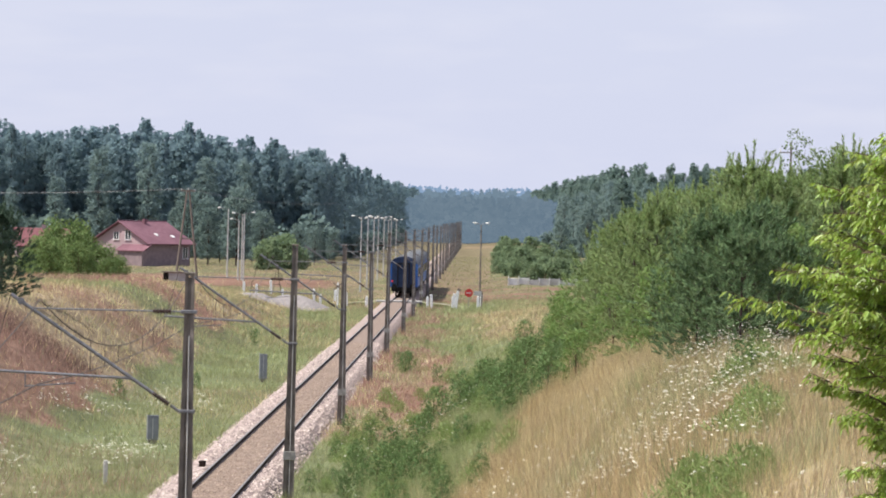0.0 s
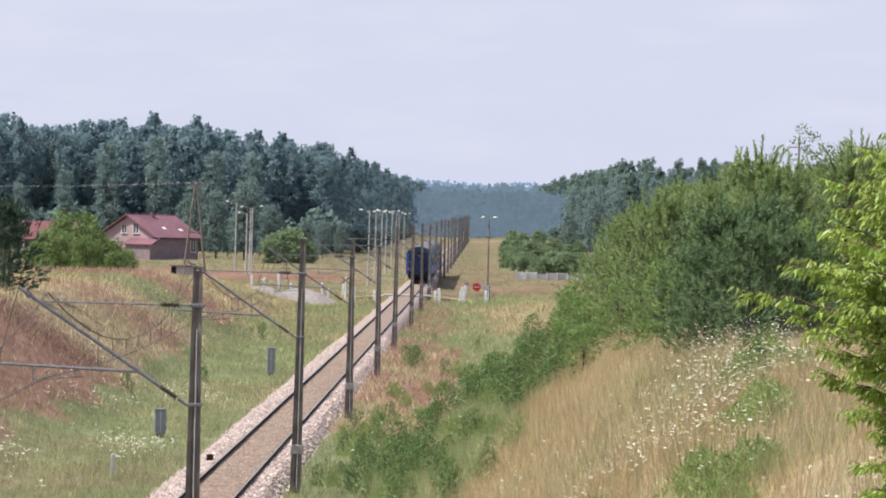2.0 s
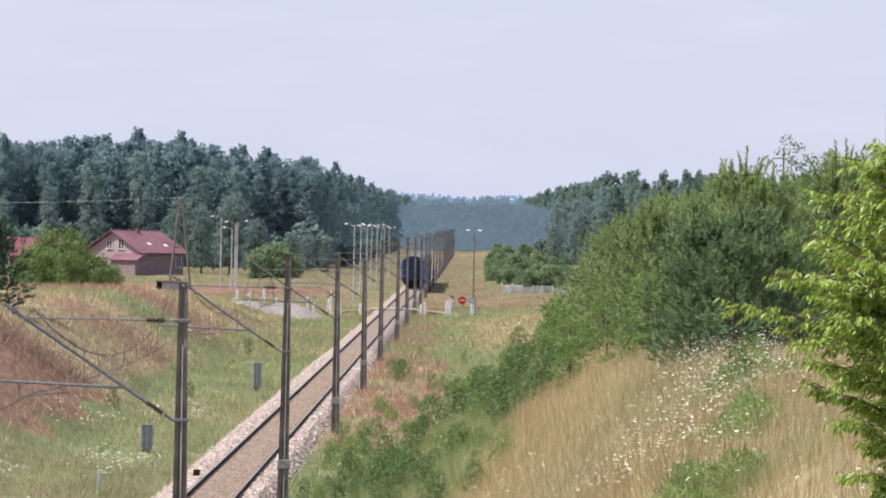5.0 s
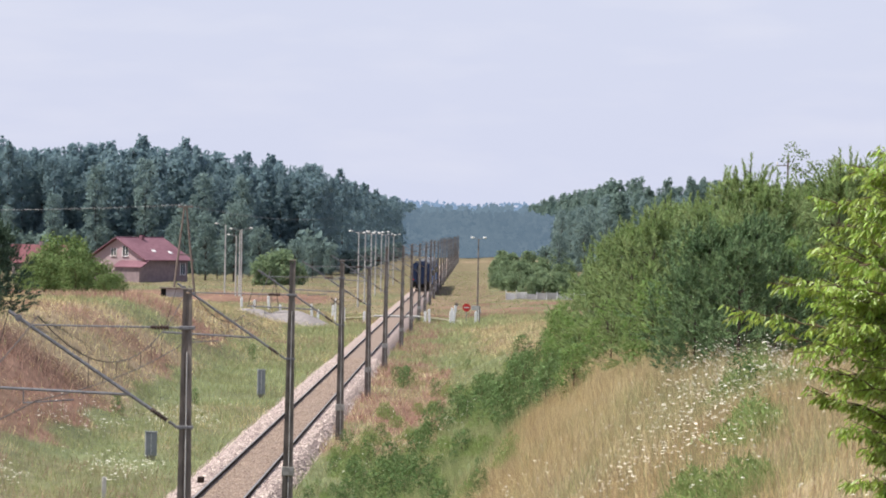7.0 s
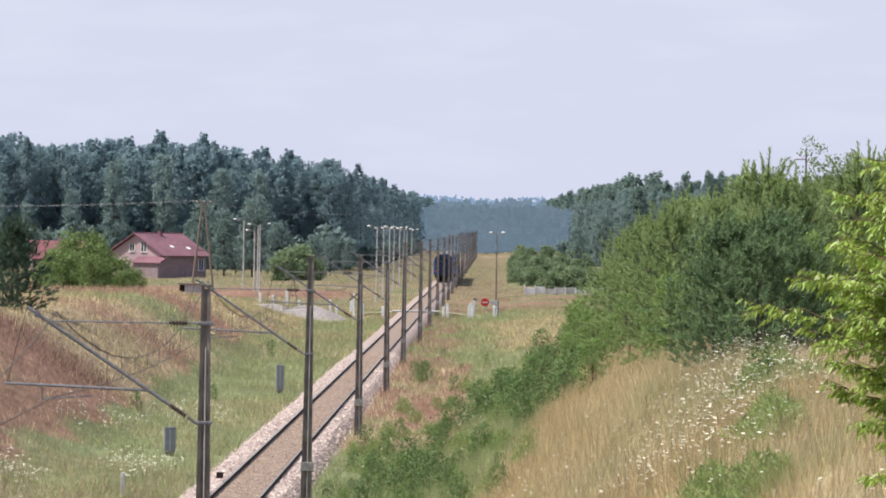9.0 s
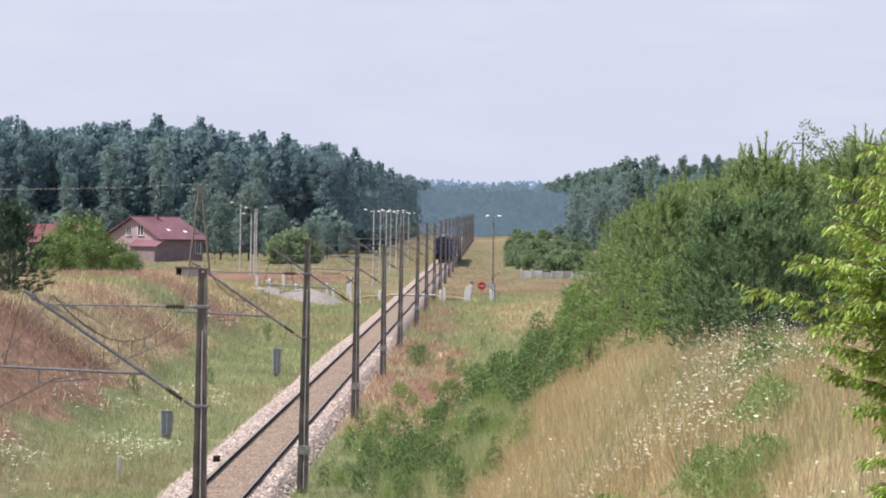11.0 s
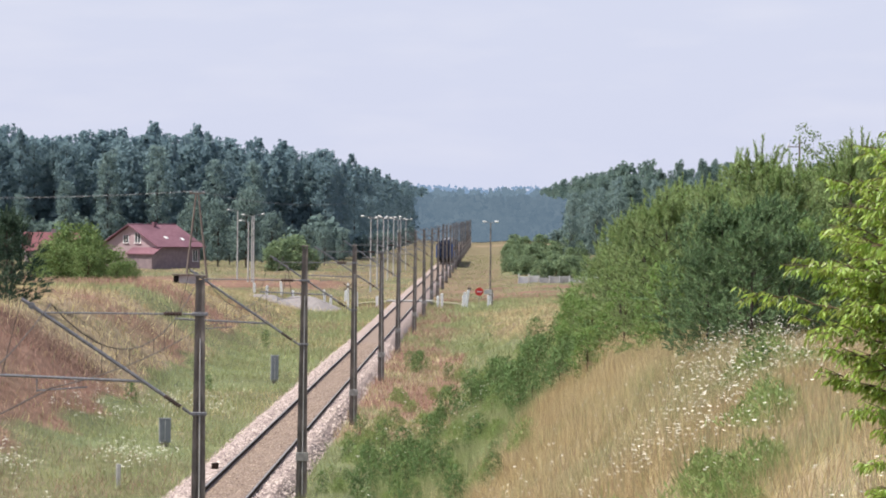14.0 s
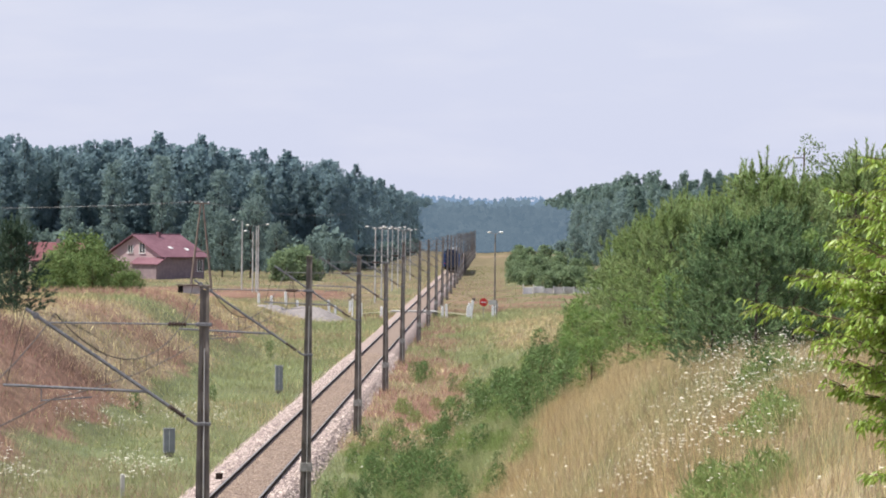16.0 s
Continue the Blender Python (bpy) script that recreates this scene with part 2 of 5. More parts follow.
def polyline(bm, pts, r, n=5):
    """A bent wire through the points, as one skin."""
    pts = [Vector(p) for p in pts]
    rings = []
    for i, p in enumerate(pts):
        d = pts[min(i + 1, len(pts) - 1)] - pts[max(i - 1, 0)]
        q = d.to_track_quat("Z", "Y").to_matrix()
        rings.append([bm.verts.new(p + q @ Vector((r * math.cos(2 * math.pi * k / n), r * math.sin(2 * math.pi * k / n), 0))) for k in range(n)])
    for a, b in zip(rings[:-1], rings[1:]):
        for k in range(n):
            bm.faces.new((a[k], a[(k + 1) % n], b[(k + 1) % n], b[k]))
    return bm


def mesh_np(name, verts, faces):
    """A mesh from arrays; all faces have the same number of corners."""
    me = bpy.data.meshes.new(name)
    k = faces.shape[1]
    me.vertices.add(len(verts))
    me.vertices.foreach_set("co", np.ascontiguousarray(verts, np.float32).ravel())
    me.loops.add(faces.size)
    me.loops.foreach_set("vertex_index", np.ascontiguousarray(faces, np.int32).ravel())
    me.polygons.add(len(faces))
    me.polygons.foreach_set("loop_start", np.arange(0, faces.size, k, dtype=np.int32))
    me.update(calc_edges=True)
    return me


def lattice(ix, iy, seed):
    h = np.sin(ix * 127.1 + iy * 311.7 + seed * 74.7) * 43758.5453
    return h - np.floor(h)


def vnoise(x, y, seed=0):
    """Smooth value noise, 0 to 1."""
    ix, iy = np.floor(x), np.floor(y)
    fx, fy = x - ix, y - iy
    fx, fy = fx * fx * (3 - 2 * fx), fy * fy * (3 - 2 * fy)
    a, b = lattice(ix, iy, seed), lattice(ix + 1, iy, seed)
    c, d = lattice(ix, iy + 1, seed), lattice(ix + 1, iy + 1, seed)
    return (a * (1 - fx) + b * fx) * (1 - fy) + (c * (1 - fx) + d * fx) * fy


def fnoise(x, y, seed=0):
    return 0.55 * vnoise(x, y, seed) + 0.3 * vnoise(2.1 * x, 2.1 * y, seed + 1) + 0.15 * vnoise(4.3 * x, 4.3 * y, seed + 2)


def sstep(a, b, x):
    t = np.clip((x - a) / (b - a), 0, 1)
    return t * t * (3 - 2 * t)


def leaves(centres, size, rng, aspect=0.5, up=0.0, droop=0.0, spread=0.3, out=None, loose=0.7):
    """Leaf quads at random turns round the given centres; up biases them upright, out is the way their planes face."""
    n = len(centres)
    d = rng.normal(size=(n, 3))
    if out is not None:
        w = out + loose * rng.normal(size=(n, 3))
        w /= np.linalg.norm(w, axis=1, keepdims=True) + 1e-9
        d[:, 2] += up
        d -= w * np.sum(d * w, 1, keepdims=True)
        d /= np.linalg.norm(d, axis=1, keepdims=True) + 1e-9
        s = size * (1 + spread * rng.uniform(-1, 1, size=(n, 1)))
        e = np.cross(w, d) * s * aspect * 0.5
        d = d * s
        v = np.stack([centres - d * 0.5, centres + e, centres + d * 0.5, centres - e], 1).reshape(-1, 3)
        return v, np.arange(4 * n).reshape(n, 4)
    d[:, 2] = d[:, 2] * (1 - abs(up)) + up * 2 - droop * 2
    d /= np.linalg.norm(d, axis=1, keepdims=True)
    e = np.cross(d, rng.normal(size=(n, 3)))
    e /= np.linalg.norm(e, axis=1, keepdims=True) + 1e-9
    s = size * (1 + spread * rng.uniform(-1, 1, size=(n, 1)))
    d, e = d * s, e * s * aspect * 0.5
    v = np.stack([centres, centres + d * 0.5 + e, centres + d, centres + d * 0.5 - e], 1).reshape(-1, 3)
    return v, np.arange(4 * n).reshape(n, 4)


def inside(vf, *more):
    vs, fs, k = [], [], 0
    for v, f in (vf, *more):
        vs.append(v)
        fs.append(f + k)
        k += len(v)
    return np.concatenate(vs), np.concatenate(fs)


# ---- lie of the land ----
RAIL_Z = 0.0
FOOT_L, CREST_L, FOOT_R, CREST_R = -6.5, -16.0, 4.5, 14.0
BANK_L = ((0, 60, 150, 260, 350, 420, 470, 520, 6000), (5.0, 4.8, 4.2, 3.6, 3.3, 1.8, 0.5, 0.0, 0.0))
BANK_R = ((0, 60, 120, 200, 300, 450, 500, 6000), (5.8, 5.3, 4.9, 3.7, 2.2, 0.15, 0.0, 0.0))


def land(x, y):
    """The ground's height at x, y."""
    x, y = np.asarray(x, float), np.asarray(y, float)
    hl, hr = np.interp(y, *BANK_L), np.interp(y, *BANK_R)
    wob = 1.6 * (fnoise(x * 0.02 + 5, y * 0.03, 7) - 0.5)
    sl, sr = sstep(FOOT_L + wob, CREST_L + wob, x), sstep(FOOT_R + wob, CREST_R + wob, x)
    low = -0.62
    z = low + (hl - low) * sl + (hr - low) * sr
    rough = 0.35 * (fnoise(x * 0.25, y * 0.12, 3) - 0.5) + 0.12 * (fnoise(x * 1.1, y * 0.7, 4) - 0.5)
    calm = sstep(2.2, 5.0, np.abs(x))
    z = z + rough * calm
    return z


def zone(x, y):
    """How much dry grass, green grass and red sorrel grows at x, y."""
    x, y = np.asarray(x, float), np.asarray(y, float)
    n1, n2, n3 = fnoise(x * 0.22, y * 0.05, 11), fnoise(x * 0.15, y * 0.045, 21), fnoise(x * 0.5, y * 0.16, 31)
    dry = np.full(x.shape, 0.25)
    green = np.full(x.shape, 0.4)
    red = np.full(x.shape, 0.05)
    left = x < 0
    # left verge: green; left slope: red near, banded farther off
    verge = left & (x > FOOT_L - 2.4 + 1.5 * (n3 - 0.5) * 2)
    slope = left & ~verge
    dry = np.where(verge, 0.22 + 0.45 * sstep(0.45, 0.68, n1), dry)
    green = np.where(verge, 0.70 + 0.40 * n3, green)
    red = np.where(verge, 0.5 * sstep(0.62, 0.75, n2), red)
    by = y + 10 * (n1 - 0.5) + 5 * (n3 - 0.5) + 0.5 * (x + 11)
    marks = (0, 214, 226, 242, 266, 280, 300, 308, 320, 328, 345, 355, 375, 385, 400, 415, 450, 6000)
    bd = np.interp(by, marks, (0.55, 0.5, 0.5, 1.0, 0.9, 0.5, 1.0, 0.6, 0.4, 0.4, 0.4, 0.9, 0.8, 0.3, 0.4, 0.8, 0.7, 0.7))
    bg = np.interp(by, marks, (0.1, 0.1, 0.1, 0.25, 0.2, 0.1, 0.2, 0.8, 0.8, 0.3, 0.1, 0.3, 0.4, 0.2, 0.6, 0.5, 0.4, 0.4))
    br = np.interp(by, marks, (0.9, 0.9, 0.9, 0.1, 0.15, 0.6, 0.15, 0.1, 0.1, 0.7, 0.8, 0.1, 0.1, 0.7, 0.3, 0.1, 0.1, 0.1))
    dry = np.where(slope, bd + 0.25 * sstep(0.5, 0.7, n2), dry)
    green = np.where(slope, bg + 0.25 * sstep(0.5, 0.68, n3), green)
    red = np.where(slope, br * (0.65 + 0.7 * n3), red)
    flat_l = left & (y > 470)
    dry = np.where(flat_l, 0.42 + 0.4 * n2, dry)
    green = np.where(flat_l, 0.55 + 0.5 * sstep(0.45, 0.6, n1), green)
    red = np.where(flat_l, 0.3 + 0.4 * n3 + 1.1 * sstep(555, 570, y) * sstep(650, 625, y) * sstep(-9, -12, x), red)
    # right: green in the ditch, dry on the crest, red patches by the masts
    right = ~left
    rim = np.clip(6.7 + 0.084 * (y - 128), 5.5, 10.0)
    ditch = sstep(rim + 1.0, rim - 1.2, x + 1.4 * (n3 - 0.5) * 2)
    crest = 1 - ditch
    dry = np.where(right, crest * (1.0 - 0.5 * sstep(0.5, 0.65, n3)) + ditch * 0.35 * sstep(0.4, 0.65, n1), dry)
    green = np.where(right, ditch * 0.85 + crest * (0.12 + 0.40 * sstep(0.52, 0.68, n3)), green)
    red = np.where(right, sstep(6.5, 4.0, x) * sstep(185, 205, y) * sstep(0.40, 0.55, n2) + 0.08 + crest * 0.18 * sstep(0.45, 0.6, n2), red)
    patchy = right & (x < 6.2) & (y > 195) & (y < 315)
    red = np.where(patchy, 0.35 + 0.8 * sstep(0.42, 0.58, n3), red)
    dry = np.where(patchy, 0.55 + 0.4 * n1, dry)
    green = np.where(patchy, 0.35 + 0.5 * sstep(0.5, 0.65, n1), green)
    far_r = right & (y > 330)
    green = np.where(far_r, 0.75 + 0.3 * n1, green)
    dry = np.where(far_r, 0.15 + 0.5 * sstep(0.4, 0.6, n2), dry)
    ledge = right & (y > 300) & (y < 440) & (x > 8.6 - 0.012 * (y - 300) + 2.0 * (n3 - 0.5))
    dry = np.where(ledge, 0.95, dry)
    green = np.where(ledge, 0.45 + 0.3 * n1, green)
    red = np.where(far_r & (y > 500), 0.3 + 0.7 * sstep(0.4, 0.6, n1), red)
    strip = right & (y > 500) & (x < 9)
    green = np.where(strip, 0.40 + 0.5 * n1, green)
    red = np.where(strip, 0.50 + 0.4 * n2, red)
    dry = np.where(strip, 0.25, dry)
    bands = right & (y > 512) & (y < 618) & (x > 7)
    dry = np.where(bands, 0.3 * dry, dry)
    red = np.where(bands, 0.6 + 1.8 * sstep(0.42, 0.55, fnoise(x * 0.03, y * 0.06, 55)), red)
    far_f = sstep(700, 900, y)
    dry = dry * (1 - far_f) + far_f * (0.06 + 0.25 * sstep(0.5, 0.7, n2))
    green = green * (1 - far_f) + far_f * 0.8
    red = red * (1 - far_f) + far_f * 0.7
    sandy = sstep(1400, 1430, y) * sstep(1500, 1480, y) * sstep(2, 4, x)
    dry, green, red = dry + 3 * sandy, green * (1 - sandy), red * (1 - sandy)
    dry, green, red = dry ** 2.5, green ** 2.5, red ** 2.5
    s = dry + green + red + 1e-6
    return dry / s, green / s, red / s


def ground_mat():
    m = bpy.data.materials.new("meadow_ground")
    m.use_nodes = True
    nt = m.node_tree
    N, L = nt.nodes.new, nt.links.new
    bs = nt.nodes["Principled BSDF"]
    bs.inputs["Roughness"].default_value = 0.95
    bs.inputs["Specular IOR Level"].default_value = 0.1
    at = N("ShaderNodeAttribute")
    at.attribute_name = "zone"
    sep = N("ShaderNodeSeparateColor")
    L(at.outputs["Color"], sep.inputs[0])
    tc = N("ShaderNodeTexCoord")
    mp = N("ShaderNodeMapping")
    mp.inputs["Scale"].default_value = (1.0, 0.35, 1.0)
    L(tc.outputs["Object"], mp.inputs[0])
    nz = N("ShaderNodeTexNoise")
    nz.inputs["Scale"].default_value, nz.inputs["Detail"].default_value = 2.2, 8.0
    L(mp.outputs[0], nz.inputs["Vector"])

    def ramp(a, b):
        cr = N("ShaderNodeValToRGB")
        cr.color_ramp.elements[0].position, cr.color_ramp.elements[1].position = 0.3, 0.7
        cr.color_ramp.elements[0].color, cr.color_ramp.elements[1].color = (*a, 1), (*b, 1)
        L(nz.outputs["Fac"], cr.inputs[0])
        return cr.outputs[0]

    def scaled(col, w):
        mx = N("ShaderNodeMix")
        mx.data_type, mx.blend_type = "RGBA", "MULTIPLY"
        mx.inputs["Factor"].default_value = 1.0
        L(col, mx.inputs[6])
        L(w, mx.inputs[7])
        return mx.outputs[2]

    def plus(a, b):
        mx = N("ShaderNodeMix")
        mx.data_type, mx.blend_type = "RGBA", "ADD"
        mx.inputs["Factor"].default_value = 1.0
        L(a, mx.inputs[6])
        L(b, mx.inputs[7])
        return mx.outputs[2]

    d = scaled(ramp((0.15, 0.112, 0.070), (0.33, 0.258, 0.172)), sep.outputs[0])
    g = scaled(ramp((0.085, 0.108, 0.052), (0.185, 0.21, 0.105)), sep.outputs[1])
    r = scaled(ramp((0.150, 0.080, 0.062), (0.29, 0.165, 0.125)), sep.outputs[2])
    m2 = N("ShaderNodeMapping")
    m2.inputs["Scale"].default_value = (0.12, 0.045, 0.1)
    L(tc.outputs["Object"], m2.inputs[0])
    n2 = N("ShaderNodeTexNoise")
    n2.inputs["Scale"].default_value, n2.inputs["Detail"].default_value = 1.6, 6.0
    L(m2.outputs[0], n2.inputs["Vector"])
    cr = N("ShaderNodeValToRGB")
    cr.color_ramp.elements[0].position, cr.color_ramp.elements[1].position = 0.36, 0.64
    cr.color_ramp.elements[0].color, cr.color_ramp.elements[1].color = (0.70, 0.66, 0.64, 1), (1.0, 1.0, 1.0, 1)
    L(n2.outputs["Fac"], cr.inputs[0])
    L(scaled(plus(plus(d, g), r), cr.outputs[0]), bs.inputs["Base Color"])
    bp = N("ShaderNodeBump")
    bp.inputs["Strength"].default_value, bp.inputs["Distance"].default_value = 0.7, 0.15
    L(nz.outputs["Fac"], bp.inputs["Height"])
    L(bp.outputs[0], bs.inputs["Normal"])
    return m


M["ground"] = ground_mat()


def build_ground():
    xs = np.unique(np.concatenate([np.linspace(-3000, -300, 28), np.linspace(-300, -60, 49), np.linspace(-60, -26, 35), np.linspace(-26, 26, 95),
                                   np.linspace(26, 60, 35), np.linspace(60, 300, 49), np.linspace(300, 3000, 28)]))
    ys = np.unique(np.concatenate([np.linspace(-300, 0, 16), np.linspace(0, 40, 21), np.linspace(40, 170, 110), np.linspace(170, 500, 140), np.linspace(500, 900, 60),
                                   np.linspace(900, 2000, 80), np.linspace(2000, 4900, 30)]))
    X, Y = np.meshgrid(xs, ys)
    Z = land(X, Y)
    v = np.stack([X, Y, Z], -1).reshape(-1, 3)
    ny, nx = X.shape
    i = (np.arange(ny - 1)[:, None] * nx + np.arange(nx - 1)[None]).ravel()
    me = mesh_np("ground", v, np.stack([i, i + 1, i + nx + 1, i + nx], 1))
    d, g, r = zone(X.ravel(), Y.ravel())
    ca = me.color_attributes.new("zone", "FLOAT_COLOR", "POINT")
    ca.data.foreach_set("color", np.stack([d, g, r, np.ones_like(d)], 1).astype(np.float32).ravel())
    me.polygons.foreach_set("use_smooth", [True] * len(me.polygons))
    ob = ob_from("ground", me, M["ground"])
    return tagged(ob, "dry and green meadow with a shallow railway cutting", "ground", kind="structure")


build_ground()


# ---- railway track ----
def build_track():
    t = thing("railway_track", "single railway track on pinkish stone ballast", "track", kind="structure")
    y0, y1 = 60, 1650
    # ballast bed
    prof = ((-2.15, -0.62), (-1.50, -0.15), (-0.72, -0.14), (0.72, -0.14), (1.28, -0.15), (1.64, -0.62))
    ys = np.concatenate([np.arange(y0, 300, 1.0), np.arange(300, 700, 3.0), np.arange(700, y1 + 1, 25.0)])
    v = np.array([(x + (0.25 * (vnoise(np.array(y * 0.5), np.array(x), 5) - 0.5) if abs(x) > 1.6 else 0), y, z - (0.05 if abs(x) > 1.6 else 0) + 0.05 * (lattice(np.array(y), np.array(x), 2) - 0.5) * (abs(x) > 0.8)) for y in ys for x, z in prof])
    k = len(prof)
    i = (np.arange(len(ys) - 1)[:, None] * k + np.arange(k - 1)[None]).ravel()
    ob_from("ballast", mesh_np("ballast", v, np.stack([i, i + 1, i + k + 1, i + k], 1)), M["ballast"], t, "pinkish crushed stone ballast")
    part("track_bed", boxed(-0.67, y0, -0.3, 0.67, y1, -0.135), M["track_bed"], t, "rust-stained gravel between the rails")
    for x in (-0.7535, 0.7535):
        bm = bmesh.new()
        box(bm, x - 0.075, y0, -0.172, x + 0.075, y1, -0.155)
        box(bm, x - 0.010, y0, -0.155, x + 0.010, y1, -0.035)
        box(bm, x - 0.036, y0, -0.035, x + 0.036, y1, -0.004)
        rail = part("rail", bm, M["rail_side"], t, "rusty steel rail with a worn bright head")
        part("rail_head", boxed(x - 0.030, y0, -0.004, x + 0.030, y1, 0.0), M["rail_top"], rail)
    # sleepers nearly buried in the stones
    sl = boxed(-1.25, -0.13, -0.26, 1.25, 0.13, -0.128, bevel=0.015)
    me = bpy.data.meshes.new("sleeper")
    sl.to_mesh(me)
    sl.free()
    for j in range(280):
        s = ob_from("sleeper", me, M["sleeper"], t)
        s.location = (0, 140 + 0.6 * j, -0.018)
    # loose stones: pale on the shoulders, rusty between the rails
    rng = np.random.default_rng(5)
    zx, zz = [p[0] for p in prof], [p[1] for p in prof]

    def stones(n, xs, name, material, label, lo, hi, lift):
        y = 138 + 190 * rng.random(n) ** 1.5
        x = xs(n)
        z = np.maximum(np.interp(x, zx, zz), np.where(np.abs(x) < 0.67, -0.135, -9.0))
        s = rng.uniform(lo, hi, (n, 1, 1))
        octa = np.array([(1, 0, 0), (0, 1, 0), (-1, 0, 0), (0, -1, 0), (0, 0, 0.8), (0, 0, -0.8)], float)
        jit = octa[None] * (0.7 + 0.6 * rng.random((n, 6, 1)))
        a = rng.random(n) * 6.28
        ca, sa = np.cos(a)[:, None], np.sin(a)[:, None]
        w = np.stack([jit[..., 0] * ca - jit[..., 1] * sa, jit[..., 0] * sa + jit[..., 1] * ca, jit[..., 2]], -1) * s
        w = w + np.stack([x, y, z + lift], 1)[:, None]
        f = np.array([(0, 1, 4), (1, 2, 4), (2, 3, 4), (3, 0, 4)])
        f = (f[None] + 6 * np.arange(n)[:, None, None]).reshape(-1, 3)
        tagged(ob_from(name, mesh_np(name, w.reshape(-1, 3), f), material, t), label, kind="stuff")

    stones(20000, lambda n: np.where(rng.random(n) < 0.68, -0.84 - 1.45 * rng.random(n) ** 0.8, 0.84 + 0.85 * rng.random(n) ** 0.9), "ballast_stones", M["stones"], "loose pale pink ballast stones", 0.03, 0.065, 0.01)
    stones(15000, lambda n: rng.uniform(-0.66, 0.66, n), "bed_stones", M["bed_stones"], "rust-stained stones between the rails", 0.02, 0.045, 0.0)


build_track()

# ---- catenary masts ----
MAST_X, MAST_Y0, MAST_STEP, MAST_N = 2.05, 99.6, 55.7, 25
LOW = -0.62
TOP = 6.9


def build_mast():
    t = thing("catenary_mast", "weathered grey concrete catenary mast with steel cantilever bracket", "mast", group="catenary masts along the track")
    # two tapered flanges and a recessed web
    post = bmesh.new()
    h = TOP - LOW
    for sx in (-1, 1):
        w0, w1, d0, d1 = 0.17, 0.085, 0.13, 0.09
        ring = []
        for zz, w, d in ((-0.6, w0 + 0.01, d0), (h, w1, d1)):
            a, b = (sx * w, sx * w * 0.38)
            ring.append([post.verts.new((px, py, zz)) for px, py in ((a, -d), (b, -d * 0.9), (b, d * 0.9), (a, d))])
        for i in range(4):
            q = (ring[0][i], ring[0][(i + 1) % 4], ring[1][(i + 1) % 4], ring[1][i])
            post.faces.new(q if sx < 0 else q[::-1])
        post.faces.new(ring[1] if sx < 0 else ring[1][::-1])
        post.faces.new(ring[0][::-1] if sx < 0 else ring[0])
    for i in range(4):
        z0 = -0.6 + i * (h + 0.55) / 4
        box(post, -0.07 + 0.008 * i, -0.06, z0, 0.07 - 0.008 * i, 0.06, z0 + (h + 0.55) / 4 - 0.004)
    bmesh.ops.recalc_face_normals(post, faces=post.faces)
    part("post", post, M["concrete"], t)
    part("cap", boxed(-0.10, -0.10, h, 0.10, 0.10, h + 0.05, bevel=0.01), M["concrete"], t)
    part("conduit", tubed((0.03, -0.12, 0.2), (0.015, -0.10, h - 1.2), 0.013), M["pale_concrete"], t, "pale earthing conduit")
    part("band", boxed(-0.185, -0.145, 1.25, 0.185, 0.145, 1.52, bevel=0.01), M["band"], t, "pale painted number band")
    for z in (4.83, 6.79):
        part("clamp", boxed(-0.16, -0.13, z - 0.035, 0.15, 0.13, z + 0.035, bevel=0.01), M["steel"], t)
    # cantilever: diagonal tube, tie, registration arm
    foot, tip = Vector((-0.16, 0, 4.83)), Vector((-3.52, 0, 7.06))
    d = (tip - foot)
    part("foot_bracket", tubed(foot, foot + d * 0.05, 0.03), M["steel"], t)
    ins = bmesh.new()
    for i in range(7):
        c = foot + d * (0.06 + 0.014 * i)
        tube(ins, c, c + d * 0.006, 0.07, 0.045, n=10)
        tube(ins, c, c + d * 0.014, 0.035, n=8)
    part("strut_insulator", ins, M["porcelain"], t, "ribbed brown porcelain insulator")
    part("strut", tubed(foot + d * 0.155, tip, 0.036), M["steel"], t)
    tie_z = 6.79
    tie = bmesh.new()
    tube(tie, (-0.12, 0, tie_z), (-0.36, 0, tie_z), 0.018)
    tube(tie, (-0.72, 0, tie_z), (-3.05, 0, tie_z), 0.016)
    part("tie", tie, M["steel"], t)
    ins = bmesh.new()
    for i in range(6):
        x = -0.36 - 0.06 * i
        tube(ins, (x, 0, tie_z), (x - 0.03, 0, tie_z), 0.065, 0.04, n=10)
        tube(ins, (x, 0, tie_z), (x - 0.06, 0, tie_z), 0.03, n=8)
    part("tie_insulator", ins, M["porcelain"], t, "ribbed porcelain insulator")
    arm = bmesh.new()
    a0 = foot + d * 0.28
    tube(arm, a0, (-3.95, 0, a0.z + 0.10), 0.028)
    tube(arm, (-3.2, 0, a0.z + 0.06), (-3.2, 0, a0.z - 0.22), 0.012)
    tube(arm, (-3.2, 0, a0.z - 0.2), (-2.2, 0, a0.z - 0.12), 0.014)
    part("registration_arm", arm, M["steel"], t)
    part("drop_wire", tubed(tip, (-3.9, 0, a0.z + 0.10), 0.009), M["wire"], t)
    part("strut_clamp", tubed(tip - d * 0.06 + Vector((0, -0.05, 0)), tip - d * 0.06 + Vector((0, 0.05, 0)), 0.07), M["steel"], t)
    return t


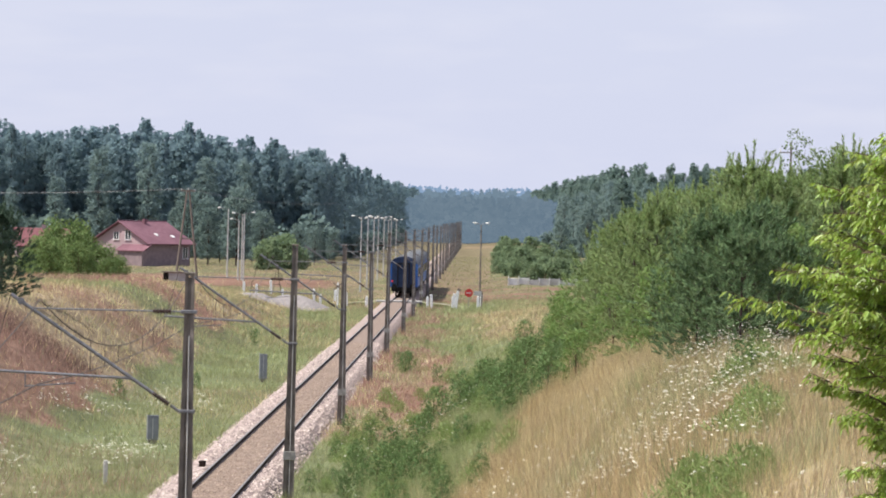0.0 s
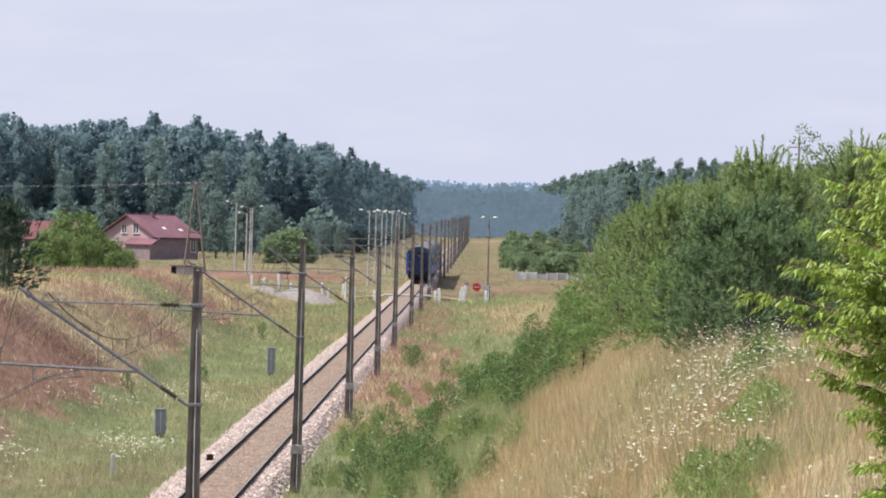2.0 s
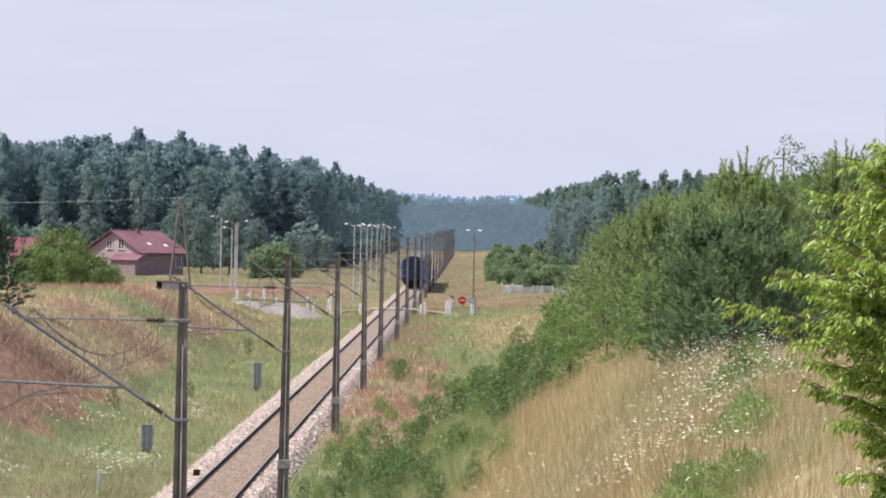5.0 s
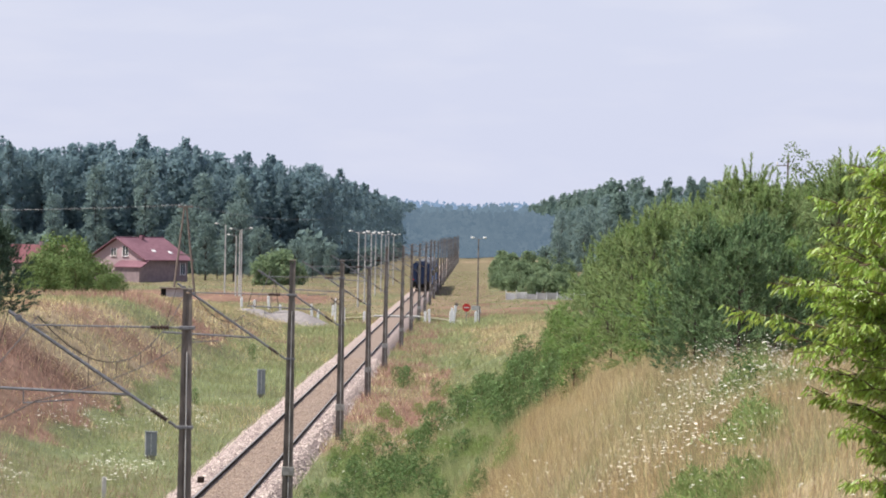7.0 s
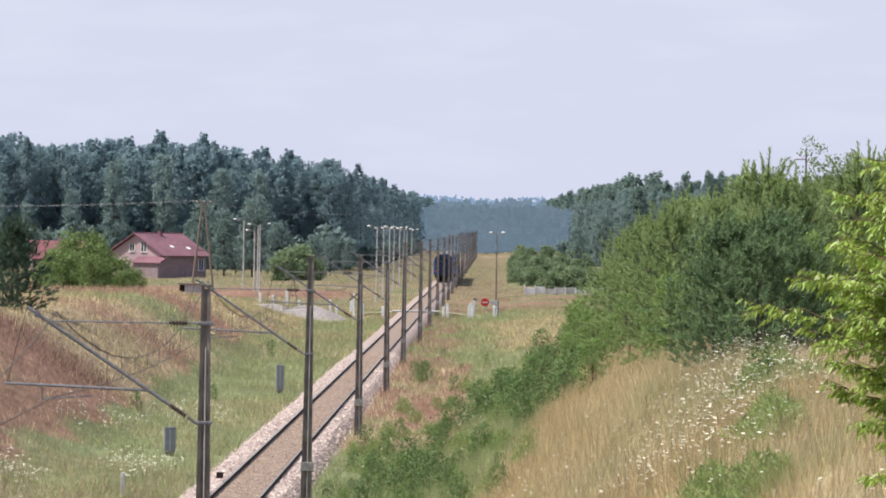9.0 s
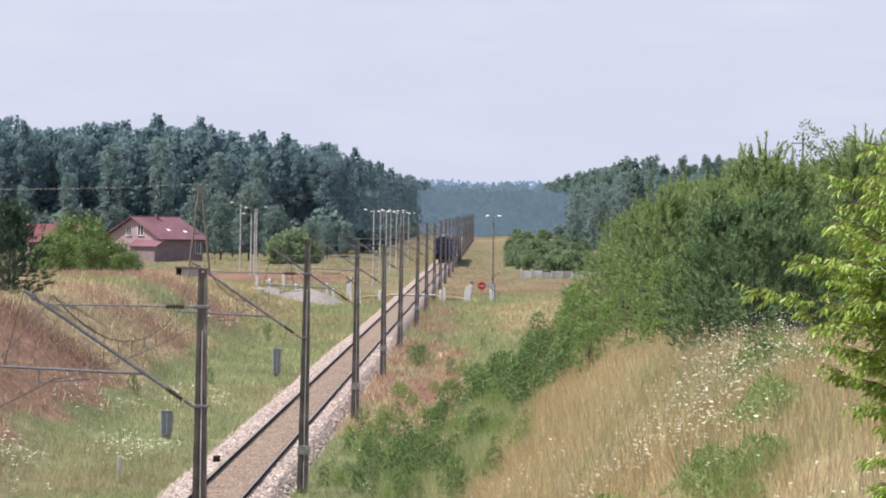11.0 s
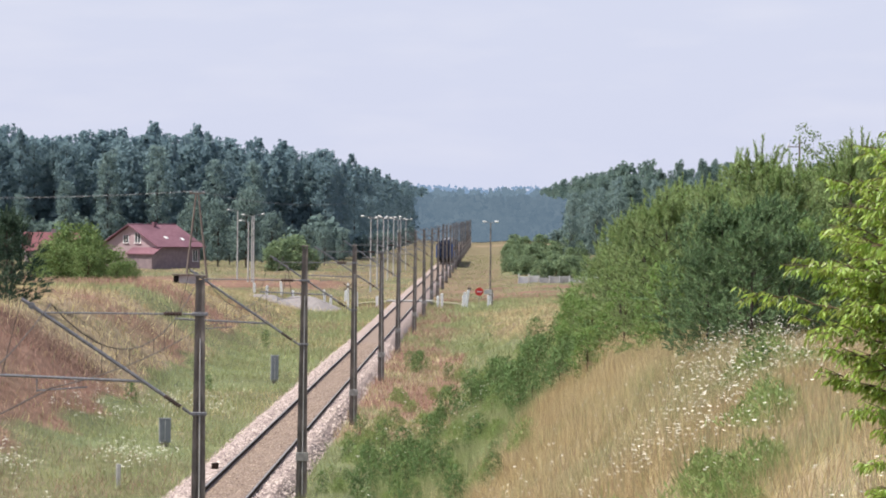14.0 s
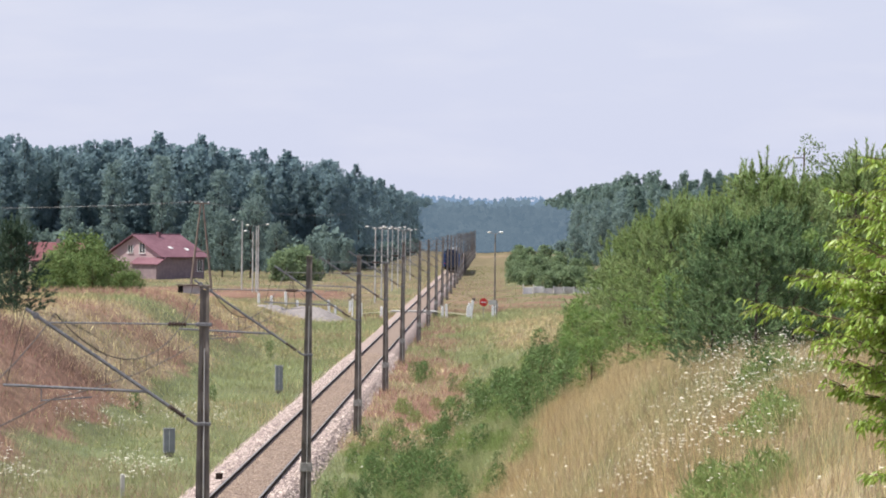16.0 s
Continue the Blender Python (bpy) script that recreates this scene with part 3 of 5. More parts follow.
mast = build_mast()
mast.matrix_basis = pose(MAST_X - 0.055, MAST_Y0, LOW)
MAST_OFF = {1: -0.085, 3: -0.05, 4: -0.2}
MAST_TOPS = {1: 0.30, 2: -0.05, 3: -0.75, 4: 0.1, 5: 0.05}
for i in range(1, MAST_N):
    other = copy_thing(mast, pose(MAST_X + MAST_OFF.get(i, 0.03 * math.sin(3.1 * i)), MAST_Y0 + MAST_STEP * i, LOW + 0.05 * math.sin(5 * i), 0.25 * math.sin(2.3 * i), 0.35 * math.sin(1.7 * i), 0))
    for piece in other.children:
        extra = MAST_TOPS.get(i, 0.12 * math.sin(4.4 * i))
        if piece.name.startswith("post"):
            piece.scale = (1, 1, 1 + extra / (TOP - LOW))
        elif piece.name.startswith("cap"):
            piece.location.z = extra


def build_wires():
    """One span of messenger wire, contact wire and droppers after another."""
    for i in range(-1, 14):
        y0 = MAST_Y0 + MAST_STEP * i
        t = thing("overhead_line", "dark sagging catenary wire with droppers over the track", "overhead line", group="overhead line spans")
        zig0, zig1 = (-1.15 if i % 2 else -0.95), (-0.95 if i % 2 else -1.15)
        top, con, sag = 6.35, 4.68, 1.55

        def mess(u):
            return Vector((zig0 + (zig1 - zig0) * u, y0 + MAST_STEP * u, top - 4 * sag * u * (1 - u)))

        def cont(u):
            return Vector((zig0 + (zig1 - zig0) * u, y0 + MAST_STEP * u, con - 4 * 0.22 * u * (1 - u)))
        n = 14 if i < 5 else 6
        r = 0.013 if i < 2 else 0.008
        part("messenger_wire", polyline(bmesh.new(), [mess(k / n) for k in range(n + 1)], r), M["wire"], t)
        part("contact_wire", polyline(bmesh.new(), [cont(k / n) for k in range(n + 1)], r), M["wire"], t)
        for k in range(1, 12 if i < 2 else 1):
            u = k / 12
            if (mess(u) - cont(u)).length > 0.75:
                continue
            part("dropper", tubed(mess(u), cont(u), 0.008, n=4), M["wire"], t)


build_wires()


# ---- train ----
def coach_section(w=1.42):
    return ((-w, 0.95), (-w, 3.05), (-w * 0.93, 3.45), (-w * 0.70, 3.82), (-w * 0.35, 4.02), (0, 4.06),
            (w * 0.35, 4.02), (w * 0.70, 3.82), (w * 0.93, 3.45), (w, 3.05), (w, 0.95))


def build_coach(train, y0, length, kind):
    sec = coach_section()
    k = len(sec)
    bm = bmesh.new()
    rings = [[bm.verts.new((x, y, z)) for x, z in sec[:2] + sec[-2:]] for y in (y0, y0 + length)]
    # side walls and floor
    for a, b in ((0, 1), (2, 3), (3, 0)):
        bm.faces.new((rings[0][a], rings[0][b], rings[1][b], rings[1][a]))
    body = part("coach_body" if kind == "coach" else "locomotive_body", bm, M["coach_blue"], train, "blue painted side walls")
    bm = bmesh.new()
    rings = [[bm.verts.new((x, y, z)) for x, z in sec[1:-1]] for y in (y0, y0 + length)]
    for i in range(len(rings[0]) - 1):
        bm.faces.new((rings[0][i], rings[1][i], rings[1][i + 1], rings[0][i + 1]))
    part("roof", bm, M["coach_roof"], body, "grey rounded roof", smooth=True)
    for y, s in ((y0, -1), (y0 + length, 1)):
        bm = bmesh.new()
        bm.faces.new([bm.verts.new((x * 0.995, y, z)) for x, z in sec])
        r = bmesh.ops.extrude_face_region(bm, geom=list(bm.faces))
        bmesh.ops.translate(bm, verts=[e for e in r["geom"] if isinstance(e, bmesh.types.BMVert)], vec=(0, 0.06 * s, 0))
        bmesh.ops.recalc_face_normals(bm, faces=bm.faces)
        part("end_wall", bm, M["coach_dark"], body, "dark sooty end wall")
        ye = y + s * 0.06
        gang = bmesh.new()
        for xx in (-0.62, 0.52):
            box(gang, xx, min(ye, ye + s * 0.35), 1.1, xx + 0.10, max(ye, ye + s * 0.35), 3.3)
        box(gang, -0.62, min(ye, ye + s * 0.35), 3.3, 0.62, max(ye, ye + s * 0.35), 3.42)
        part("gangway", gang, M["black"], body, "black rubber gangway")
        part("gangway_door", boxed(-0.5, min(ye, ye + s * 0.1), 1.1, 0.5, max(ye, ye + s * 0.1), 3.25), M["coach_dark"], body, "dark gangway door")
        for xx in (-0.875, 0.875):
            buf = bmesh.new()
            tube(buf, (xx, ye, 1.06), (xx, ye + s * 0.5, 1.06), 0.09)
            tube(buf, (xx, ye + s * 0.5, 1.06), (xx, ye + s * 0.54, 1.06), 0.24, n=12)
            part("buffer", buf, M["black"], body)
        if s < 0:
            for xx in (-1.12,):
                part("tail_lamp", tubed((xx, ye - 0.05, 1.55), (xx, ye, 1.55), 0.10, n=12), M["tail_lamp"], body, "red tail lamp")
            for xx in (-1.30, 1.30):
                part("corner_panel", boxed(xx - 0.13, ye - 0.02, 1.0, xx + 0.13, ye, 3.3), M["coach_blue"], body, "blue corner panel")
    n = 10 if kind == "coach" else 4
    for sx in (-1, 1):
        for j in range(n):
            yy = y0 + (j + 0.6) * length / (n + 0.2)
            x = sx * 1.42
            part("window", boxed(min(x, x + sx * 0.012), yy, 1.95, max(x, x + sx * 0.012), yy + 1.3, 2.85), M["glass"], body)
    under = bmesh.new()
    box(under, -1.2, y0 + 0.3, 0.55, 1.2, y0 + length - 0.3, 0.948)
    part("underframe", under, M["black"], body)
    for yc in (y0 + 3.2, y0 + length - 3.2):
        bg = bmesh.new()
        for sx in (-1, 1):
            box(bg, sx * 1.0 - 0.06, yc - 1.7, 0.35, sx * 1.0 + 0.06, yc + 1.7, 0.65, bevel=0.03)
        bogie = part("bogie", bg, M["black"], body, "black bogie frame")
        for yw in (yc - 1.25, yc + 1.25):
            wh = bmesh.new()
            for sx in (-1, 1):
                tube(wh, (sx * 0.70, yw, 0.46), (sx * 0.83, yw, 0.46), 0.46, n=20)
            tube(wh, (-0.7, yw, 0.46), (0.7, yw, 0.46), 0.08)
            part("wheelset", wh, M["black"], body)


TRAIN = thing("passenger_train", "blue passenger train with a dark tail end, moving away", "train")
for j in range(4):
    build_coach(TRAIN, 0.6 + j * 24.9, 24.3, "coach")
build_coach(TRAIN, 0.6 + 4 * 24.9, 16.2, "locomotive")


# ---- things at the level crossing ----
def place(x, y, turn=0.0, sink=0.0):
    return pose(x, y, float(land(x, y)) - sink, 0, 0, turn)


def build_lamp_post(double, at, h=8.6, arm=0.75, stone="pale_concrete"):
    t = thing("street_lamp", "tall slim pale concrete lamp post with white lamp heads" if double else "tall slim concrete lamp post with one white lamp head", "lamp post", at, group="lamp posts by the railway")
    part("post", tubed((0, 0, -0.5), (0, 0, h), 0.10, 0.06, n=10), M[stone], t)
    for s in ((-1, 1) if double else (1,)):
        part("arm", tubed((0, 0, h - 0.03), (s * arm, 0, h + 0.12), 0.03), M["steel"], t)
        hd = bmesh.new()
        bmesh.ops.create_uvsphere(hd, u_segments=12, v_segments=6, radius=1.0)
        for v in hd.verts:
            v.co = Vector((s * (arm + 0.2) + v.co.x * 0.22, v.co.y * 0.14, h + 0.15 + v.co.z * 0.09))
        part("lamp_head", hd, M["white_paint"], t, "white lamp head", smooth=True)
    return t


for i in range(8):
    build_lamp_post(True, place(-5.9 + 0.1 * math.sin(i * 4.0), 575 + 33 * i + 4 * math.sin(2.0 * i), 25 * math.sin(3.0 * i)), 8.5 - 0.07 * i + 0.15 * math.sin(5 * i))
build_lamp_post(True, place(7.7, 500), 7.8, 0.4, "concrete")
for x, y, h, turn in ((-23.0, 614, 8.4, 180), (-21.3, 606, 7.2, 150), (-20.6, 600, 7.8, 200), (-19.9, 590, 7.9, 20)):
    build_lamp_post(False, place(x, y, turn), h, 0.9)


def build_post(at, h=1.15, w=0.12, lean=0.0):
    t = thing("guard_post", "white painted concrete guard post beside the crossing road", "post", at @ pose(0, 0, 0, 0, lean, 0), group="white crossing posts")
    bm = boxed(-w, -w, -0.4, w, w, h, bevel=0.03)
    part("shaft", bm, M["white_paint"], t)
    part("cap", boxed(-w * 0.9, -w * 0.9, h, w * 0.9, w * 0.9, h + 0.06, bevel=0.03), M["white_paint"], t)
    return t


# ---- where things stand: metres across and along ----
POSTS = ((-15.6, 500), (-13.5, 480), (-12.9, 500), (-11.0, 480), (-10.3, 490), (-8.3, 490), (-7.4, 480), (-6.6, 500), (-4.9, 480), (-2.9, 475), (5.15, 478), (5.35, 482), (7.55, 480), (7.85, 488), (3.2, 478), (2.75, 481))
for j, (x, y) in enumerate(POSTS):
    build_post(place(x, y), 1.10 + 0.25 * ((j * 7) % 3) / 2, 0.12, 3.0 * math.sin(j * 2.1))


def build_stop_sign():
    t = thing("stop_sign", "red octagonal road sign on a thin steel pole", "road sign", place(6.67, 480))
    part("pole", tubed((0, 0.03, -0.4), (0, 0.03, 1.8), 0.03), M["steel"], t)
    bm = tubed((0, -0.02, 1.5), (0, 0, 1.5), 0.40, n=8)
    bmesh.ops.rotate(bm, cent=(0, 0, 1.5), matrix=Matrix.Rotation(radians(22.5), 3, "Y"), verts=bm.verts)
    part("plate", bm, M["sign_red"], t, "red octagonal plate")
    part("lettering_bar", boxed(-0.25, -0.032, 1.46, 0.25, -0.024, 1.54), M["white_paint"], t, "plain pale bar of worn lettering")


build_stop_sign()


def build_trestle():
    t = thing("timber_trestle", "thin pale timber trestle standing in the meadow", "trestle", place(-11.4, 476, 15))
    for dx in (-0.55, 0.6):
        part("leg", tubed((dx, 0, -0.3), (0, 0, 3.6), 0.045, 0.035), M["wood"], t)
    part("rung", tubed((-0.3, 0, 1.6), (0.33, 0, 1.6), 0.03), M["wood"], t)


build_trestle()
cb = thing("crossing_board", "pale weathered board on a dark post beside the crossing", "sign", place(7.9, 476))
part("post", tubed((0, 0, -0.4), (0, 0, 1.75), 0.07), M["wood"], cb)
part("board", boxed(-0.75, -0.12, 1.30, -0.02, -0.08, 1.72, bevel=0.01), M["pale_concrete"], cb)
tp = thing("guard_post", "tall leaning white post with a dark top", "post", place(5.45, 477) @ pose(0, 0, 0, 0, 7, 0), group="white crossing posts")
part("shaft", boxed(-0.13, -0.13, -0.4, 0.13, 0.13, 1.75, bevel=0.03), M["white_paint"], tp)
part("top", boxed(-0.11, -0.11, 1.752, 0.22, 0.11, 2.0, bevel=0.03), M["wood"], tp, "dark worn top")


def build_crossing():
    t = thing("crossing_road", "pale sandy road across the railway track", "road", kind="structure")
    for x0, x1 in ((-40, -2.2), (2.2, 6.5)):
        xs = np.linspace(x0, x1, 40)
        v = []
        for x in xs:
            for dy in (-2.6, -1.2, 0, 1.2, 2.6):
                v.append((x, 486 + dy + 0.8 * math.sin(x * 0.2), float(land(x, 486 + dy)) + (0.10 if abs(dy) < 2 else 0.02) + max(0.0, 0.5 - abs(abs(x) - 2.2) * 0.12)))
        v = np.array(v)
        i = (np.arange(39)[:, None] * 5 + np.arange(4)[None]).ravel()
        ob_from("road_surface", mesh_np("road_surface", v, np.stack([i, i + 5, i + 6, i + 1], 1)), M["sand"], t)
    for x0, x1 in ((-2.2, -0.85), (-0.64, 0.64), (0.85, 2.2)):
        part("crossing_slab", boxed(x0, 483.2, -0.14, x1, 488.8, -0.012, bevel=0.01), M["band"], t)


build_crossing()


def heap(name, label, x, y, rx, ry, h, material, seed):
    n = 30
    rng = np.random.default_rng(seed)
    u = np.linspace(-1, 1, n)
    U, V = np.meshgrid(u, u)
    R = np.sqrt(U * U + V * V)
    z = np.clip(1 - R, 0, None) ** 0.9 * h * (0.75 + 0.5 * fnoise(U * 3 + seed, V * 3, seed)) + 0.05 * rng.random(U.shape) - 0.1
    X, Y = x + U * rx, y + V * ry
    v = np.stack([X, Y, land(X, Y) + z], -1).reshape(-1, 3)
    i = (np.arange(n - 1)[:, None] * n + np.arange(n - 1)[None]).ravel()
    ob = ob_from(name, mesh_np(name, v, np.stack([i, i + 1, i + n + 1, i + n], 1)), material)
    return tagged(ob, label, "heap")


heap("gravel_mound", "pale grey gravel heap on the meadow by the crossing", -8.9, 462, 3.6, 9, 1.25, M["gravel"], 3)
heap("gravel_mound", "low spread pale gravel heap on the meadow", -11.8, 460, 3.2, 12, 0.6, M["gravel"], 8)


def build_cabinet(x, y, h=1.05, w=0.22):
    t = thing("trackside_cabinet", "narrow grey metal trackside cabinet on a short post in the verge", "cabinet", place(x, y, 8), group="trackside cabinets")
    part("shell", boxed(-w, -0.10, 0.15, w, 0.10, 0.15 + h, bevel=0.02), M["cab_grey"], t)
    part("door", boxed(-w + 0.03, -0.115, 0.2, -0.01, -0.10, 0.1 + h), M["cab_grey"], t)
    part("door", boxed(0.01, -0.115, 0.2, w - 0.03, -0.10, 0.1 + h), M["cab_grey"], t)
    part("seam", boxed(-0.008, -0.125, 0.2, 0.008, -0.102, 0.1 + h), M["white_paint"], t, "pale door seam")
    part("plinth", boxed(-w * 0.7, -0.08, -0.4, w * 0.7, 0.08, 0.15), M["concrete"], t)
    part("lid", boxed(-w - 0.02, -0.13, 0.15 + h, w + 0.02, 0.12, 0.19 + h, bevel=0.01), M["cab_grey"], t)


build_cabinet(-4.46, 190, 0.89)
build_cabinet(-3.42, 262, 1.28, 0.2)
mk = thing("marker_post", "short grey concrete marker post in the grass", "post", place(-4.0, 160))
part("shaft", boxed(-0.07, -0.07, -0.3, 0.07, 0.07, 0.75, bevel=0.02), M["pale_concrete"], mk)
bx = thing("track_box", "small rusty steel box beside the rail", "box", pose(-1.13, 163.5, -0.10))
part("shell", boxed(-0.11, -0.14, 0.0, 0.11, 0.14, 0.17, bevel=0.02), M["rail_side"], bx)
part("lid", boxed(-0.12, -0.15, 0.17, 0.12, 0.15, 0.19), M["rail_side"], bx)


def window(parent, x0, z0, w, h, y, out=-1, axis="x"):
    """A framed pane on a wall whose outside faces -y (axis x) or -x (axis y)."""
    def bx_(a0, z0_, a1, z1_, d0, d1):
        if axis == "x":
            return boxed(a0, min(y + out * d0, y + out * d1), z0_, a1, max(y + out * d0, y + out * d1), z1_)
        return boxed(min(y + out * d0, y + out * d1), a0, z0_, max(y + out * d0, y + out * d1), a1, z1_)
    win = part("window", bx_(x0, z0, x0 + w, z0 + h, -0.02, 0.02), M["glass"], parent, "dark window pane")
    fr = bx_(x0 - 0.08, z0 - 0.08, x0, z0 + h + 0.08, 0.0, 0.06)
    part("window_frame", fr, M["white_paint"], win)
    part("window_frame", bx_(x0 + w, z0 - 0.08, x0 + w + 0.08, z0 + h + 0.08, 0.0, 0.06), M["white_paint"], win)
    part("window_frame", bx_(x0 + w / 2 - 0.04, z0, x0 + w / 2 + 0.04, z0 + h, 0.022, 0.05), M["white_paint"], win)
    part("window_sill", bx_(x0 - 0.12, z0 - 0.16, x0 + w + 0.12, z0 - 0.082, 0.0, 0.16), M["white_paint"], win)


def slab(bm, pts, thick):
    """A roof plane: a polygon given a thickness downwards."""
    f = bm.faces.new([bm.verts.new(p) for p in pts])
    r = bmesh.ops.extrude_face_region(bm, geom=[f])
    bmesh.ops.translate(bm, verts=[e for e in r["geom"] if isinstance(e, bmesh.types.BMVert)], vec=(0, 0, -thick))
    bmesh.ops.recalc_face_normals(bm, faces=bm.faces)
    return bm


def build_house(at):
    """Gable end with windows, long eaves side, plain pitched roof."""
    t = thing("house", "pink rendered house with a maroon sheet metal roof", "house", at)
    L_, W, E, R = 9.6, 10.4, 3.5, 6.45
    # long wall faces -y; gable faces -x
    wl = bmesh.new()
    box(wl, 0, 0, -1, L_, 0.3, E)
    part("front_wall", wl, M["shaded_wall"], t, "long wall with shade put into its brown colour")
    part("back_wall", boxed(0, W - 0.3, -1, L_, W, E), M["shaded_wall"], t)
    ends = []
    for x, m in ((L_ - 0.3, "shaded_wall"), (0, "brick_pink")):
        gb = bmesh.new()
        f = gb.faces.new([gb.verts.new((x, yy, zz)) for yy, zz in ((0.302, -1), (W - 0.302, -1), (W - 0.302, E), (W / 2, R - 0.25), (0.302, E))])
        r = bmesh.ops.extrude_face_region(gb, geom=[f])
        bmesh.ops.translate(gb, verts=[e for e in r["geom"] if isinstance(e, bmesh.types.BMVert)], vec=(0.3, 0, 0))
        bmesh.ops.recalc_face_normals(gb, faces=gb.faces)
        ends.append(part("gable_wall", gb, M[m], t, "pink rendered gable wall"))
    gable = ends[1]
    window(gable, 3.2, 3.8, 1.0, 1.35, 0, -1, "y")
    window(gable, 5.5, 3.8, 0.9, 1.0, 0, -1, "y")
    window(t, 8.0, 1.2, 1.0, 1.5, 0, -1, "x")
    o = 0.6
    rf = slab(bmesh.new(), ((-o, -o, E - 0.25), (L_ + o, -o, E - 0.25), (L_ + o, W / 2, R), (-o, W / 2, R)), 0.14)
    roof = part("roof", rf, M["roof"], t)
    part("roof", slab(bmesh.new(), ((-o, W + o, E - 0.25), (-o, W / 2, R), (L_ + o, W / 2, R), (L_ + o, W + o, E - 0.25)), 0.14), M["roof"], t)
    for x, y in ((3.6, 1.4), (6.8, 1.0)):
        z = E - 0.25 + (y + o) / (W / 2 + o) * (R - E + 0.25)
        part("skylight", slab(bmesh.new(), ((x, y, z + 0.08), (x + 0.6, y, z + 0.08), (x + 0.6, y + 0.5, z + 0.36), (x, y + 0.5, z + 0.36)), 0.1), M["white_paint"], roof, "pale roof window")
    part("chimney", boxed(4.4, W / 2 - 0.8, R - 1.0, 4.9, W / 2 - 0.3, R + 0.35), M["roof"], t, "dark red chimney")
    part("ridge", tubed((-o, W / 2, R), (L_ + o, W / 2, R), 0.09), M["roof"], t)
    part("gutter", tubed((-o, -o - 0.05, E - 0.33), (L_ + o, -o - 0.05, E - 0.33), 0.07), M["roof"], t)
    # low porch roof before the gable
    part("porch_roof", slab(bmesh.new(), ((-1.8, -0.9, 2.2), (-0.01, -0.9, 3.1), (-0.01, W * 0.45, 3.1), (-1.8, W * 0.45, 2.2)), 0.12), M["roof"], t)
    part("porch_wall", boxed(-1.5, -0.3, -1, -0.004, W * 0.42, 2.2), M["shaded_wall"], t)


build_house(pose(-40.6, 733, 0.0, 0, 0, 53))


def build_small_house(at):
    t = thing("house", "low house with a bright red sheet metal roof behind bushes", "house", at)
    part("wall", boxed(0, 0, -1, 8, 7, 3.2), M["shaded_wall"], t)
    part("roof", slab(bmesh.new(), ((-0.5, -0.5, 3.0), (8.5, -0.5, 3.0), (8.5, 3.5, 5.8), (-0.5, 3.5, 5.8)), 0.14), M["roof_red"], t)
    part("roof", slab(bmesh.new(), ((-0.5, 7.5, 3.0), (-0.5, 3.5, 5.8), (8.5, 3.5, 5.8), (8.5, 7.5, 3.0)), 0.14), M["roof_red"], t)
    for x in (0, 7.7):
        bm = bmesh.new()
        f = bm.faces.new([bm.verts.new(p) for p in ((x, 0.01, 3.2), (x, 6.99, 3.2), (x, 3.5, 5.6))])
        r = bmesh.ops.extrude_face_region(bm, geom=[f])
        bmesh.ops.translate(bm, verts=[e for e in r["geom"] if isinstance(e, bmesh.types.BMVert)], vec=(0.3, 0, 0))
        part("gable", bm, M["shaded_wall"], t)
    part("chimney", boxed(4, 3.2, 5.0, 4.6, 3.8, 6.3), M["brick_pink"], t)


build_small_house(pose(-63.8, 780, -0.85, 0, 0, 8))


def build_hut(at):
    t = thing("concrete_hut", "low pale concrete hut with a flat slab roof and dark doorway", "hut", at)
    part("wall", boxed(0, 0, -0.5, 2.0, 1.8, 0.95), M["pale_concrete"], t)
    part("roof", boxed(-0.8, -0.35, 0.95, 2.2, 2.0, 1.1, bevel=0.02), M["wood"], t, "dark flat roof slab")
    # solid black block: the shade inside the opening is put into its colour
    part("doorway", boxed(-0.62, 0.25, -0.5, -0.004, 1.8, 0.9), M["black"], t, "black block painted as the shade of an open doorway")


build_hut(place(-28.3, 585, 0))


def build_a_pole(at, h, spread):
    t = thing("utility_pole", "grey wooden A-frame utility pole carrying wires", "utility pole", at, group="utility poles")
    for s in (-1, 1):
        part("leg", tubed((s * spread, 0, -0.6), (s * 0.12, 0, h), 0.15, 0.10), M["wood"], t)
    part("brace", tubed((-spread * 0.55, 0, h * 0.45), (spread * 0.55, 0, h * 0.45), 0.06), M["wood"], t)
    part("crossarm", boxed(-0.9, -0.06, h - 0.15, 0.9, 0.06, h + 0.02), M["wood"], t)
    for x in (-0.8, 0, 0.8):
        part("insulator", tubed((x, 0, h + 0.02), (x, 0, h + 0.2), 0.05, 0.03), M["white_porcelain"], t)
    return t


build_a_pole(pose(-27.7, 610, 0.0), 10.6, 1.35)


def build_line_pole(at, h, arm, material, label, thick=0.075):
    t = thing("utility_pole", label, "utility pole", at, group="utility poles")
    part("post", tubed((0, 0, -0.6), (0, 0, h), thick * 1.4, thick), M[material], t)
    part("crossarm", boxed(min(0, arm), -0.05, h - 0.07 - 0.5 * (arm < 0), max(0, arm), 0.05, h - 0.02 - 0.5 * (arm < 0)), M[material], t)
    part("insulator", tubed((arm * 0.9, 0, h - 0.02 - 0.5 * (arm < 0)), (arm * 0.9, 0, h + 0.16 - 0.5 * (arm < 0)), 0.05, 0.03), M["white_porcelain"], t)


